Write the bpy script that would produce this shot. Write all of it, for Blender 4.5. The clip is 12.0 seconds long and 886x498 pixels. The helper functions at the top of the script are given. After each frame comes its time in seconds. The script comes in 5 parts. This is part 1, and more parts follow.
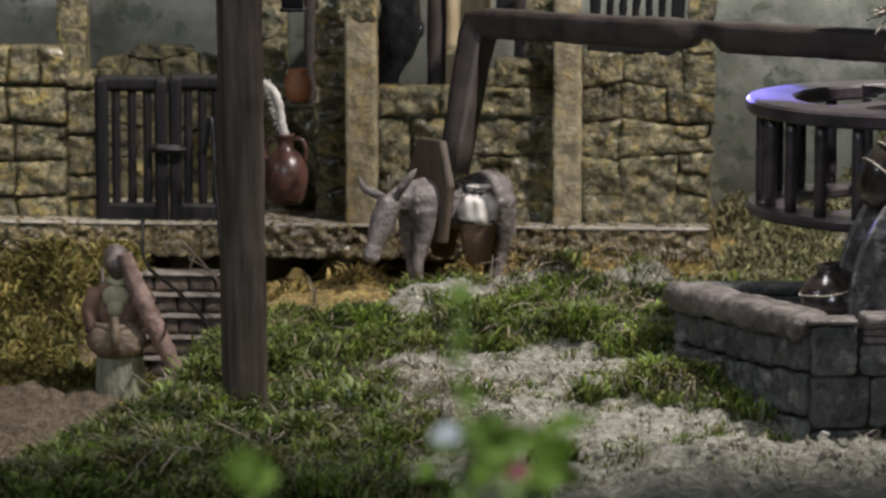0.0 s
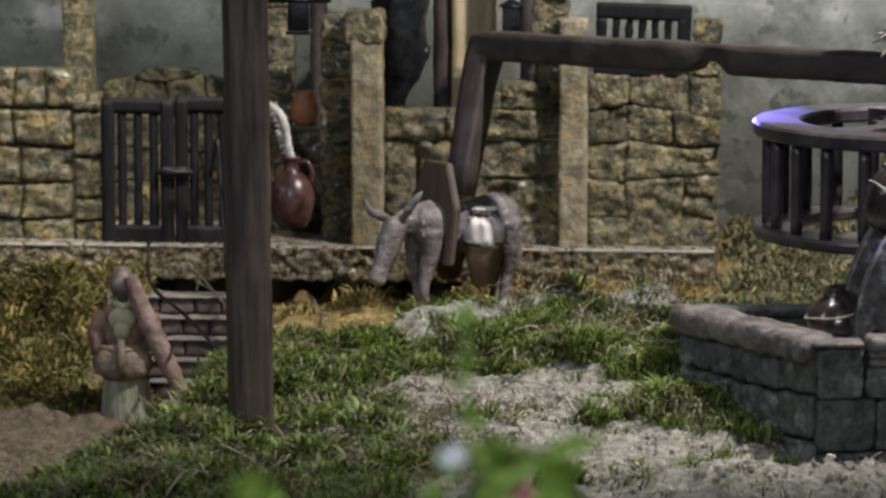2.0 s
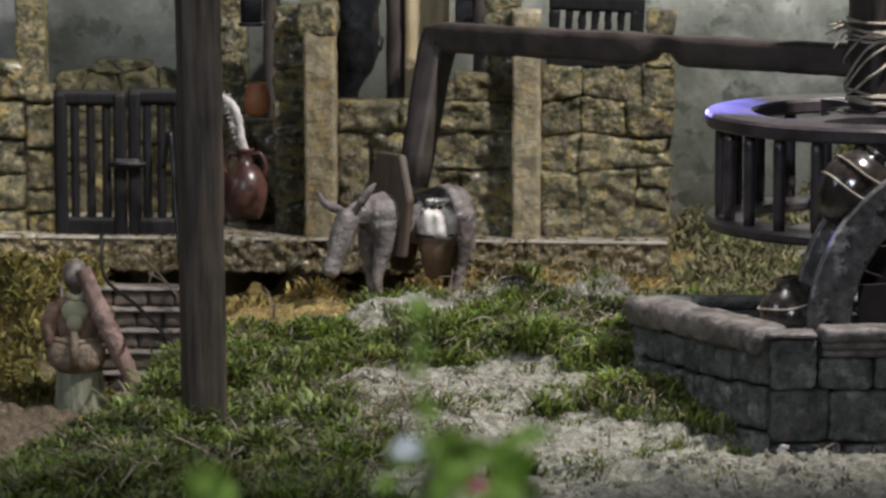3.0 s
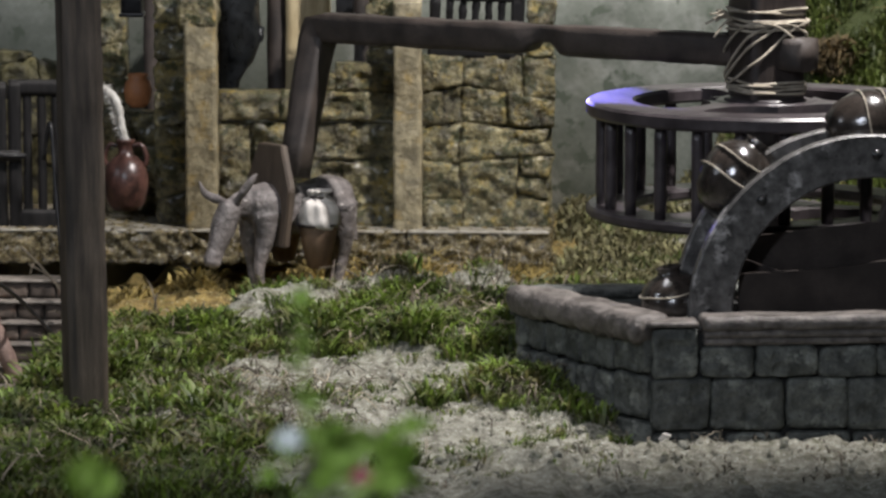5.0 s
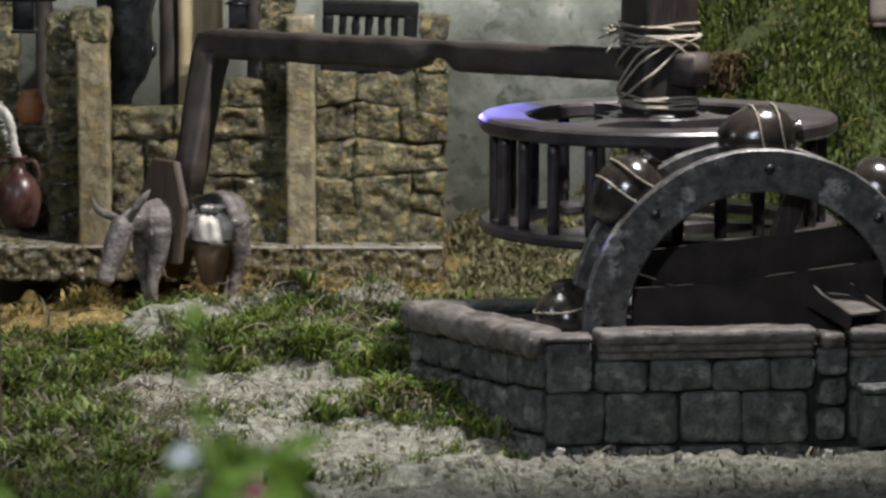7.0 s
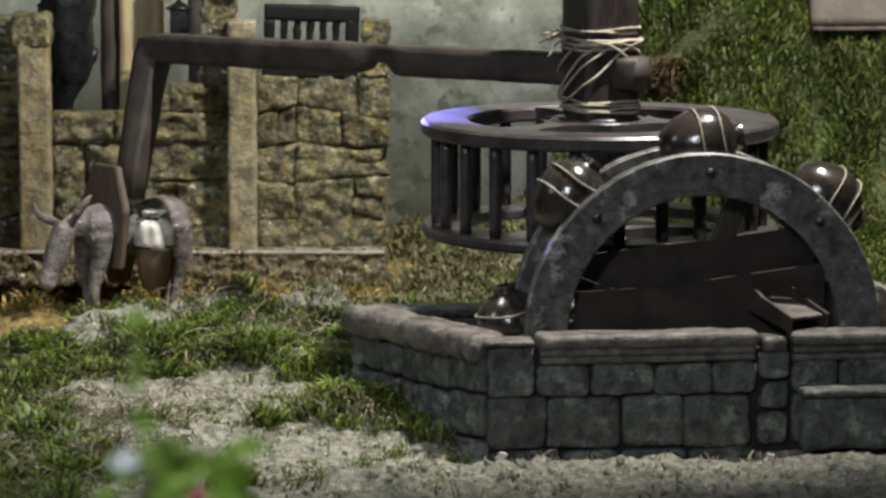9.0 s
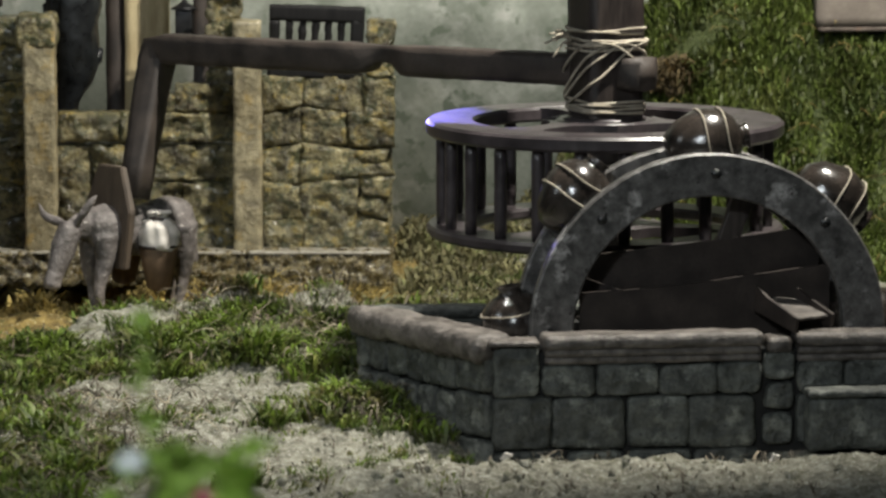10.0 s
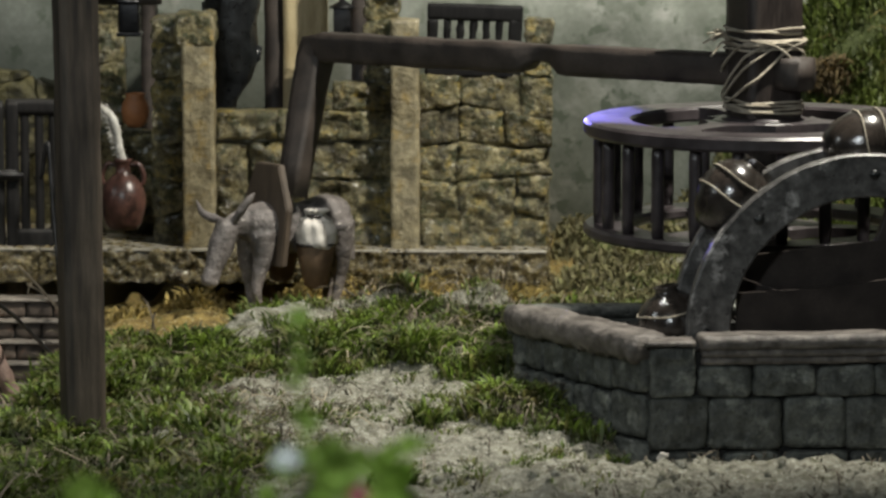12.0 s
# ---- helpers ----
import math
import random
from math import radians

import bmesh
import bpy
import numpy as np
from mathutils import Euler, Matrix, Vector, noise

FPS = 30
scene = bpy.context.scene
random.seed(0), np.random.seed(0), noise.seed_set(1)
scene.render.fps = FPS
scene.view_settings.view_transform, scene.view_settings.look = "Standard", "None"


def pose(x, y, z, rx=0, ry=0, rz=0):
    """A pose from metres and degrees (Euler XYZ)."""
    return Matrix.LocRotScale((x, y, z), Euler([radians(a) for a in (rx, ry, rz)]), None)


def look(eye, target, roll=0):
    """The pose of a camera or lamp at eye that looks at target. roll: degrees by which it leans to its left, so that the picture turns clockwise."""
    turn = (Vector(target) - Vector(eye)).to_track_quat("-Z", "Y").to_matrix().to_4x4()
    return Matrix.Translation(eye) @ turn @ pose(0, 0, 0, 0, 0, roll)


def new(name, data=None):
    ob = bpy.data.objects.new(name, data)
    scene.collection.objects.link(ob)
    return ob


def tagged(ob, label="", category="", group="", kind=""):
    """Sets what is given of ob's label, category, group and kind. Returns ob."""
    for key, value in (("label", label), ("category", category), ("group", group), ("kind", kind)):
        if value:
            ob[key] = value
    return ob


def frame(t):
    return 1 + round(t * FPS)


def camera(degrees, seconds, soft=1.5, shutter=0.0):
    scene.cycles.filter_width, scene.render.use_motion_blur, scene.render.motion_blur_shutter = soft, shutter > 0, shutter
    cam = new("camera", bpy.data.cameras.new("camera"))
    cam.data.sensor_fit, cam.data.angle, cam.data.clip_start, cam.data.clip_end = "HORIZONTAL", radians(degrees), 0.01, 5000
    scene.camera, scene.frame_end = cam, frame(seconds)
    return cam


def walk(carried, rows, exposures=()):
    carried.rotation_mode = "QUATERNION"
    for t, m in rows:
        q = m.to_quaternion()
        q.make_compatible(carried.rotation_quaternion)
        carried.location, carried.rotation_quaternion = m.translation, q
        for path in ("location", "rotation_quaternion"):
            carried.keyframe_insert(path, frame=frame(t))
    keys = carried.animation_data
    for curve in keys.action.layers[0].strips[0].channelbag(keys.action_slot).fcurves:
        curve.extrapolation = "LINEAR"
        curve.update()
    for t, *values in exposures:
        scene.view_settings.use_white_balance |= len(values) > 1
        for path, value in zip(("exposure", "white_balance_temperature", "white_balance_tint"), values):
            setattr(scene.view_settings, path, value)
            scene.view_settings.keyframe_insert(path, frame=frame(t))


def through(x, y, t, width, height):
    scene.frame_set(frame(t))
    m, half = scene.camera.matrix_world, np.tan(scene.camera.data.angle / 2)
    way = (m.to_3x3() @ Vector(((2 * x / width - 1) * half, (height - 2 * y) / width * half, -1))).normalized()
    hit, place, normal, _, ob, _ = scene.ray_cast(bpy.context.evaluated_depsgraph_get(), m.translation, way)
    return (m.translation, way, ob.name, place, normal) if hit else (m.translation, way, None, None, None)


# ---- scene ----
# Everything is laid out in model units of 0.45 mm; the origin is the axis of the noria.
U = 0.00045
cam = camera(12.78, 12.0, soft=2.6)
cam.data.dof.use_dof = True
cam.data.dof.focus_distance = 3.22
cam.data.dof.aperture_fstop = 18.0

EYE = (-278 * U, -7000 * U, 1224 * U)
# seconds, turn about the upright, tilt
TURNS = [
    (0.0, 4.734, 81.829),
    (0.5, 4.698, 81.958),
    (1.0, 4.897, 82.080),
    (1.5, 4.872, 82.143),
    (2.0, 4.822, 82.155),
    (2.5, 4.444, 82.114),
    (4.3, 3.291, 81.868),
    (4.5, 3.010, 81.873),
    (5.0, 2.410, 81.890),
    (5.5, 2.082, 81.938),
    (6.0, 1.780, 82.009),
    (6.5, 1.428, 82.072),
    (7.0, 0.856, 82.114),
    (7.5, 0.392, 82.146),
    (9.5, 0.000, 82.179),
    (10.0, 0.082, 82.184),
    (10.5, 0.247, 82.197),
    (11.0, 0.654, 82.182),
    (11.5, 1.595, 82.180),
    (12.0, 2.373, 82.170),
]
TINTS = [(0.0, -0.04, 6300, 18), (2.5, 0.0, 6150, 17), (5.5, 0.06, 6150, 15), (7.5, 0.05, 6200, 13), (9.5, 0.13, 6500, 8), (10.5, 0.06, 6550, 8), (12.0, -0.1, 6600, 7)]
walk(cam, [(t, pose(*EYE, tilt, 0, turn)) for t, turn, tilt in TURNS], TINTS)

# ---- light ----
world = bpy.data.worlds.new("hall_air")
scene.world = world
world.use_nodes = True
world.node_tree.nodes["Background"].inputs[0].default_value = (0.75, 0.85, 1.0, 1)
world.node_tree.nodes["Background"].inputs[1].default_value = 0.045
scene.view_settings.exposure = 0.0


def area_lamp(name, eye, target, size, watts, colour):
    data = bpy.data.lights.new(name, "AREA")
    data.shape, data.size, data.energy, data.color = "DISK", size * U, watts, colour
    ob = new(name, data)
    ob.matrix_world = look(Vector(eye) * U, Vector(target) * U)
    return ob


def spot_lamp(name, eye, target, cone, watts, colour, radius=20):
    data = bpy.data.lights.new(name, "SPOT")
    data.spot_size, data.spot_blend, data.shadow_soft_size, data.energy, data.color = radians(cone), 0.5, radius * U, watts, colour
    ob = new(name, data)
    ob.matrix_world = look(Vector(eye) * U, Vector(target) * U)
    return ob


spot_lamp("ceiling_spot", (640, -260, 2600), (-400, 760, 100), 76, 108.0, (1.0, 0.95, 0.86), 45)
spot_lamp("ceiling_spot", (-1250, -350, 2800), (-1060, -260, 0), 44, 22.0, (1.0, 0.97, 0.92), 70)
spot_lamp("ceiling_spot", (-1300, -900, 3300), (-1760, 1050, 200), 15, 95.0, (1.0, 0.93, 0.8), 60)
# unseen fill lamp, added to brighten the foreground plant
area_lamp("unseen_fill", (-1300, -6000, 2700), (-480, -4000, 700), 500, 19.0, (0.88, 0.95, 1.0))
# unseen lamp added on the left to lift left-facing sides
area_lamp("unseen_fill", (-4900, -2600, 2800), (-900, -500, 200), 700, 5.5, (0.88, 0.95, 1.0))
spot_lamp("blue_spot", (-560, 1650, 760), (-262, 30, 490), 5.5, 130.0, (0.25, 0.22, 1.0))


# ---- mesh tools ----
def thing(name, at=(0, 0, 0), rz=0.0, label="", category="", group="", kind=""):
    ob = new(name)
    ob.empty_display_size = 0.01
    ob.matrix_basis = pose(at[0] * U, at[1] * U, at[2] * U, 0, 0, rz)
    return tagged(ob, label, category, group, kind)


def mesh_of(name, bm, materials, smooth=True):
    for v in bm.verts:
        v.co *= U
    data = bpy.data.meshes.new(name)
    bmesh.ops.recalc_face_normals(bm, faces=bm.faces)
    bm.to_mesh(data)
    bm.free()
    for m in materials if isinstance(materials, (list, tuple)) else [materials]:
        data.materials.append(m)
    data.shade_smooth() if smooth else data.shade_flat()
    return data


def part(name, bm, material, parent=None, label="", at=None, smooth=True):
    ob = new(name, bm if isinstance(bm, bpy.types.Mesh) else mesh_of(name, bm, material, smooth))
    if parent:
        ob.parent = parent
    if at is not None:
        ob.matrix_basis = at
    return tagged(ob, label)


def put(x, y, z, rx=0, ry=0, rz=0):
    return pose(x * U, y * U, z * U, rx, ry, rz)


def crease(ob, degrees=38):
    ob.data.set_sharp_from_angle(angle=radians(degrees))
    return ob


def fbm(p, scale, seed=0.0):
    q = Vector((p[0] / scale + seed * 3.7, p[1] / scale - seed * 1.3, p[2] / scale + seed * 7.1))
    return noise.noise(q) + 0.5 * noise.noise(q * 2.1) + 0.25 * noise.noise(q * 4.3)


def box(bm, size, centre=(0, 0, 0), bevel=0.0, rot=None, seg=2):
    m = Matrix.Translation(centre) @ (rot.to_4x4() if rot else Matrix.Identity(4)) @ Matrix.Diagonal((*size, 1))
    made = bmesh.ops.create_cube(bm, size=1, matrix=m)["verts"]
    if bevel:
        edges = list({e for v in made for e in v.link_edges})
        bmesh.ops.bevel(bm, geom=edges, offset=bevel, segments=seg, affect="EDGES", profile=0.6)
    return bm


def rough_block(size, cell, amount, seed, round_off=6.0, scale=None, most=40):
    """A stone or plank: a finely cut box with worn edges and an uneven skin, centred on the origin."""
    bm = bmesh.new()
    n = [max(2, min(most, int(s / cell))) for s in size]
    grid = {}
    half = [s / 2 for s in size]

    def vert(i, j, k):
        key = (i, j, k)
        if key not in grid:
            p = Vector((size[0] * (i / n[0] - 0.5), size[1] * (j / n[1] - 0.5), size[2] * (k / n[2] - 0.5)))
            r = min(round_off, min(half) * 0.9)
            core = Vector([max(-h + r, min(h - r, c)) for h, c in zip(half, p)])
            away = p - core
            if away.length > 1e-6:
                p = core + away.normalized() * min(away.length, r)
            d = (p - core)
            out = d.normalized() if d.length > 1e-6 else p.normalized()
            p = p + out * amount * fbm(p, scale or max(size) * 0.3, seed)
            p += Vector([amount * 0.35 * noise.noise((p / (cell * 2.2)) + Vector((seed, a * 9.0, 0))) for a in range(3)])
            grid[key] = bm.verts.new(p)
        return grid[key]

    for axis in range(3):
        a, b = [q for q in range(3) if q != axis]
        for side in (0, n[axis]):
            for i in range(n[a]):
                for j in range(n[b]):
                    quad = []
                    for di, dj in ((0, 0), (1, 0), (1, 1), (0, 1)):
                        key = [0, 0, 0]
                        key[axis], key[a], key[b] = side, i + di, j + dj
                        quad.append(vert(*key))
                    bm.faces.new(quad)
    return bm


def lathe(bm, profile, seg=28, centre=(0, 0, 0), rot=None):
    rings = []
    m = Matrix.Translation(centre) @ (rot.to_4x4() if rot else Matrix.Identity(4))
    for r, z in profile:
        rings.append([bm.verts.new(m @ Vector((r * math.cos(2 * math.pi * i / seg), r * math.sin(2 * math.pi * i / seg), z))) for i in range(seg)])
    for a, b in zip(rings, rings[1:]):
        for i in range(seg):
            bm.faces.new((a[i], a[(i + 1) % seg], b[(i + 1) % seg], b[i]))
    for ring in (rings[0], rings[-1]):
        bm.faces.new(ring)
    return bm


def tube(bm, points, radii, seg=8, wobble=0.0, side=None, square=0.0):
    points = [Vector(p) for p in points]
    if not isinstance(radii, (list, tuple)):
        radii = [radii] * len(points)
    rings = []
    for i, p in enumerate(points):
        d = (points[min(i + 1, len(points) - 1)] - points[max(i - 1, 0)]).normalized()
        side = d.orthogonal().normalized() if side is None else (side - d * side.dot(d)).normalized()
        other = d.cross(side)
        rings.append([bm.verts.new(p + (side * math.cos(2 * math.pi * k / seg) + other * math.sin(2 * math.pi * k / seg)) * radii[i] / max(abs(math.cos(2 * math.pi * k / seg)), abs(math.sin(2 * math.pi * k / seg))) ** square * (1 + wobble * noise.noise(p * 0.05 + Vector((k, i, 0))))) for k in range(seg)])
    for a, b in zip(rings, rings[1:]):
        for k in range(seg):
            bm.faces.new((a[k], a[(k + 1) % seg], b[(k + 1) % seg], b[k]))
    bm.faces.new(rings[0]), bm.faces.new(rings[-1])
    return bm


def spline(points, n=8):
    pts = [Vector(p) for p in points]
    pts = [2 * pts[0] - pts[1]] + pts + [2 * pts[-1] - pts[-2]]
    out = []
    for a, b, c, d in zip(pts, pts[1:], pts[2:], pts[3:]):
        for i in range(n):
            t = i / n
            out.append(0.5 * ((2 * b) + (c - a) * t + (2 * a - 5 * b + 4 * c - d) * t * t + (3 * b - a - 3 * c + d) * t ** 3))
    return out + [pts[-2]]


def prism(bm, outline, z0, z1):
    """An upright prism over an outline of (x, y)."""
    lo = [bm.verts.new((x, y, z0)) for x, y in outline]
    hi = [bm.verts.new((x, y, z1)) for x, y in outline]
    bm.faces.new(lo), bm.faces.new(hi)
    for i in range(len(outline)):
        j = (i + 1) % len(outline)
        bm.faces.new((lo[i], lo[j], hi[j], hi[i]))
    return bm


def ball(bm, centre, radii, rot=None, seg=16, mat=0):
    m = Matrix.Translation(centre) @ (rot.to_4x4() if rot else Matrix.Identity(4)) @ Matrix.Diagonal((*radii, 1))
    made = bmesh.ops.create_uvsphere(bm, u_segments=seg, v_segments=max(8, seg * 2 // 3), radius=1, matrix=m)
    for f in {f for v in made["verts"] for f in v.link_faces}:
        f.material_index = mat
    return bm


# ---- materials ----
def material(name, dark, light, grain=0.004, patch=0.03, rough=0.8, metal=0.0, bump=0.4, depth=0.0006, accent=None, accent_at=0.62, streak=None, per_object=0.0, gloss_patch=0.0, spec=0.5, lump=None, island=None, through=0.0, fleck=None, varnish=0.0):
    """Two-scale noise between two colours, an accent colour in patches, fine relief."""
    m = bpy.data.materials.new(name)
    m.use_nodes = True
    nodes, link = m.node_tree.nodes, m.node_tree.links.new
    shader = nodes["Principled BSDF"]
    where = nodes.new("ShaderNodeTexCoord")
    source = where.outputs["Object"]
    shift = nodes.new("ShaderNodeVectorMath")
    shift.operation = "ADD"
    info = nodes.new("ShaderNodeObjectInfo")
    link(source, shift.inputs[0])
    link(info.outputs["Random"], shift.inputs[1])
    source = shift.outputs[0]
    if streak:
        mapping = nodes.new("ShaderNodeMapping")
        mapping.inputs["Scale"].default_value = streak
        link(source, mapping.inputs[0])
        source = mapping.outputs[0]

    def cloud(size, detail=6.0, rough_=0.6):
        n = nodes.new("ShaderNodeTexNoise")
        n.inputs["Scale"].default_value, n.inputs["Detail"].default_value, n.inputs["Roughness"].default_value = 1 / size, detail, rough_
        link(source, n.inputs["Vector"])
        return n.outputs["Fac"]

    def ramp(fac, a, b, ca=(0, 0, 0, 1), cb=(1, 1, 1, 1)):
        r = nodes.new("ShaderNodeValToRGB")
        r.color_ramp.elements[0].position, r.color_ramp.elements[1].position = a, b
        r.color_ramp.elements[0].color, r.color_ramp.elements[1].color = ca, cb
        link(fac, r.inputs[0])
        return r.outputs[0]

    def mix(fac, a, b, mode="MIX"):
        x = nodes.new("ShaderNodeMix")
        x.data_type, x.blend_type = "RGBA", mode
        link(fac, x.inputs[0]) if not isinstance(fac, float) else None
        if isinstance(fac, float):
            x.inputs[0].default_value = fac
        for socket, value in ((x.inputs[6], a), (x.inputs[7], b)):
            if isinstance(value, tuple):
                socket.default_value = (*value, 1)
            else:
                link(value, socket)
        return x.outputs[2]

    big, fine = cloud(patch, 5.0), cloud(grain, 4.0, 0.7)
    colour = mix(ramp(big, 0.35, 0.65), dark, light)
    colour = mix(ramp(fine, 0.3, 0.75), mix(0.55, colour, dark), colour)
    if accent:
        colour = mix(ramp(cloud(patch * 1.7, 6.0, 0.65), accent_at - 0.06, accent_at + 0.06), colour, accent)
    if fleck:
        colour = mix(ramp(cloud(fleck[1], 3.0, 0.6), fleck[2] - 0.03, fleck[2] + 0.04), colour, fleck[0])
    if island:
        geo = nodes.new("ShaderNodeNewGeometry")
        colour = mix(ramp(geo.outputs["Random Per Island"], 0.55, 0.95), colour, island)
        h = nodes.new("ShaderNodeHueSaturation")
        s = nodes.new("ShaderNodeMapRange")
        s.inputs["To Min"].default_value, s.inputs["To Max"].default_value = 0.5, 1.75
        w = nodes.new("ShaderNodeTexWhiteNoise")
        w.noise_dimensions = "1D"
        link(geo.outputs["Random Per Island"], w.inputs["W"])
        link(w.outputs["Value"], s.inputs["Value"])
        link(s.outputs[0], h.inputs["Value"])
        link(colour, h.inputs["Color"])
        colour = h.outputs[0]
    if per_object:
        h = nodes.new("ShaderNodeHueSaturation")
        s = nodes.new("ShaderNodeMapRange")
        s.inputs["To Min"].default_value, s.inputs["To Max"].default_value = 1 - per_object, 1 + per_object
        link(info.outputs["Random"], s.inputs["Value"])
        link(s.outputs[0], h.inputs["Value"])
        link(colour, h.inputs["Color"])
        colour = h.outputs[0]
    link(colour, shader.inputs["Base Color"])
    shader.inputs["Metallic"].default_value = metal
    shader.inputs["Coat Weight"].default_value, shader.inputs["Coat Roughness"].default_value = varnish, 0.24
    shader.inputs["Specular IOR Level"].default_value = spec
    r = nodes.new("ShaderNodeMapRange")
    r.inputs["To Min"].default_value, r.inputs["To Max"].default_value = max(0.03, rough - 0.12 - gloss_patch), min(1, rough + 0.12)
    link(cloud(patch * 0.5), r.inputs["Value"])
    link(r.outputs[0], shader.inputs["Roughness"])
    if bump:
        b = nodes.new("ShaderNodeBump")
        b.inputs["Strength"].default_value, b.inputs["Distance"].default_value = bump, depth
        link(cloud(grain * 1.6, 5.0, 0.65), b.inputs["Height"])
        if lump:
            c = nodes.new("ShaderNodeBump")
            c.inputs["Strength"].default_value, c.inputs["Distance"].default_value = 1.0, lump[1]
            link(cloud(lump[0], 5.0, 0.6), c.inputs["Height"])
            link(c.outputs[0], b.inputs["Normal"])
        link(b.outputs[0], shader.inputs["Normal"])
    if through:
        thin = nodes.new("ShaderNodeBsdfTranslucent")
        both = nodes.new("ShaderNodeMixShader")
        both.inputs[0].default_value = through
        link(colour, thin.inputs["Color"])
        link(shader.outputs[0], both.inputs[1])
        link(thin.outputs[0], both.inputs[2])
        link(both.outputs[0], nodes["Material Output"].inputs["Surface"])
    return m


PALE_TOP = material("pale_top_stone", (0.17, 0.155, 0.12), (0.42, 0.395, 0.33), 0.002, 0.012, 0.5, bump=0.7, depth=0.0008, varnish=0.3)
WALL_STONE = material("ochre_stone", (0.035, 0.032, 0.017), (0.36, 0.31, 0.15), 0.0025, 0.012, 0.42, bump=1.0, depth=0.002, varnish=0.3, accent=(0.31, 0.235, 0.06), accent_at=0.6, per_object=0.22, gloss_patch=0.2, lump=(0.008, 0.0045), fleck=((0.055, 0.057, 0.022), 0.011, 0.56), spec=0.7)
PALE_STONE = material("pale_ochre_plaster", (0.13, 0.11, 0.066), (0.45, 0.39, 0.245), 0.0025, 0.014, 0.5, bump=0.8, depth=0.0011, varnish=0.35, accent=(0.31, 0.225, 0.085), accent_at=0.61, lump=(0.016, 0.002), fleck=((0.06, 0.048, 0.028), 0.006, 0.7))
PLINTH = material("mossy_plinth_stone", (0.026, 0.021, 0.012), (0.38, 0.31, 0.15), 0.002, 0.006, 0.36, varnish=0.4, bump=1.0, depth=0.0025, accent=(0.23, 0.16, 0.045), accent_at=0.62, gloss_patch=0.2, lump=(0.006, 0.006), fleck=((0.5, 0.46, 0.36), 0.004, 0.68), spec=0.7)
# mossy stone toned down: the shade behind the gate sits in its colour
SHADED_MOSSY_STONE = material("mossy_stone_painted_shade", (0.018, 0.017, 0.01), (0.15, 0.135, 0.055), 0.0025, 0.016, 0.6, bump=1.0, depth=0.002, accent=(0.24, 0.2, 0.07), accent_at=0.63, lump=(0.01, 0.006))
GREY_STONE = material("dark_grey_stone", (0.028, 0.031, 0.028), (0.125, 0.132, 0.118), 0.003, 0.012, 0.6, bump=0.9, depth=0.0011, per_object=0.22, accent=(0.2, 0.21, 0.185), accent_at=0.6, lump=(0.01, 0.004), fleck=((0.02, 0.022, 0.02), 0.006, 0.67))
STEP_STONE = material("pale_step_stone", (0.1, 0.088, 0.075), (0.24, 0.215, 0.19), 0.002, 0.014, 0.7, bump=0.7, depth=0.0008)
BRICK = material("brown_grey_brick", (0.045, 0.035, 0.028), (0.13, 0.1, 0.08), 0.002, 0.012, 0.75, bump=0.7, depth=0.0008, per_object=0.3, accent=(0.15, 0.085, 0.055), accent_at=0.62)
MORTAR = material("black_joint", (0.006, 0.006, 0.006), (0.02, 0.02, 0.018), 0.003, 0.02, 0.95)
COPING = material("brown_coping_stone", (0.055, 0.048, 0.042), (0.22, 0.196, 0.176), 0.002, 0.013, 0.6, bump=0.8, depth=0.001, accent=(0.05, 0.042, 0.036), accent_at=0.58, lump=(0.01, 0.003), gloss_patch=0.15)
DARK_WOOD = material("dark_stained_wood", (0.02, 0.016, 0.015), (0.06, 0.048, 0.042), 0.0015, 0.02, 0.45, bump=0.4, depth=0.0004, streak=(4, 4, 0.5), gloss_patch=0.1)
GEAR_WOOD = material("stained_gear_wood", (0.028, 0.023, 0.0245), (0.08, 0.067, 0.071), 0.002, 0.025, 0.42, bump=0.3, depth=0.0004, gloss_patch=0.12)
WHEEL_WOOD = material("weathered_grey_wheel_wood", (0.045, 0.043, 0.041), (0.19, 0.182, 0.174), 0.002, 0.011, 0.42, bump=0.6, depth=0.0007, accent=(0.4, 0.385, 0.37), accent_at=0.62, gloss_patch=0.1, fleck=((0.025, 0.022, 0.02), 0.005, 0.66))
BEAM_WOOD = material("brown_beam_wood", (0.022, 0.017, 0.014), (0.075, 0.058, 0.048), 0.002, 0.03, 0.6, bump=0.5, depth=0.0005)
POST_WOOD = material("brown_post_wood", (0.022, 0.017, 0.013), (0.125, 0.098, 0.072), 0.0016, 0.02, 0.6, bump=0.5, depth=0.0005, streak=(3, 3, 0.22))
YOKE_WOOD = material("brown_yoke_board", (0.045, 0.033, 0.024), (0.115, 0.085, 0.06), 0.002, 0.03, 0.6, bump=0.4, depth=0.0004, streak=(3, 3, 0.4))
YELLOW_WOOD = material("yellowed_wood", (0.36, 0.28, 0.15), (0.64, 0.54, 0.33), 0.002, 0.02, 0.65, bump=0.4, depth=0.0004, streak=(3, 3, 0.4))
GATE_WOOD = material("black_gate_wood", (0.0035, 0.0033, 0.0035), (0.0125, 0.0115, 0.0115), 0.0015, 0.014, 0.6, bump=0.4, depth=0.0004, streak=(4, 4, 0.4), spec=0.25)
CLAY = material("glazed_brown_clay", (0.016, 0.0135, 0.0115), (0.055, 0.044, 0.037), 0.003, 0.02, 0.15, varnish=0.6, bump=0.2, depth=0.0006, lump=(0.02, 0.0014))
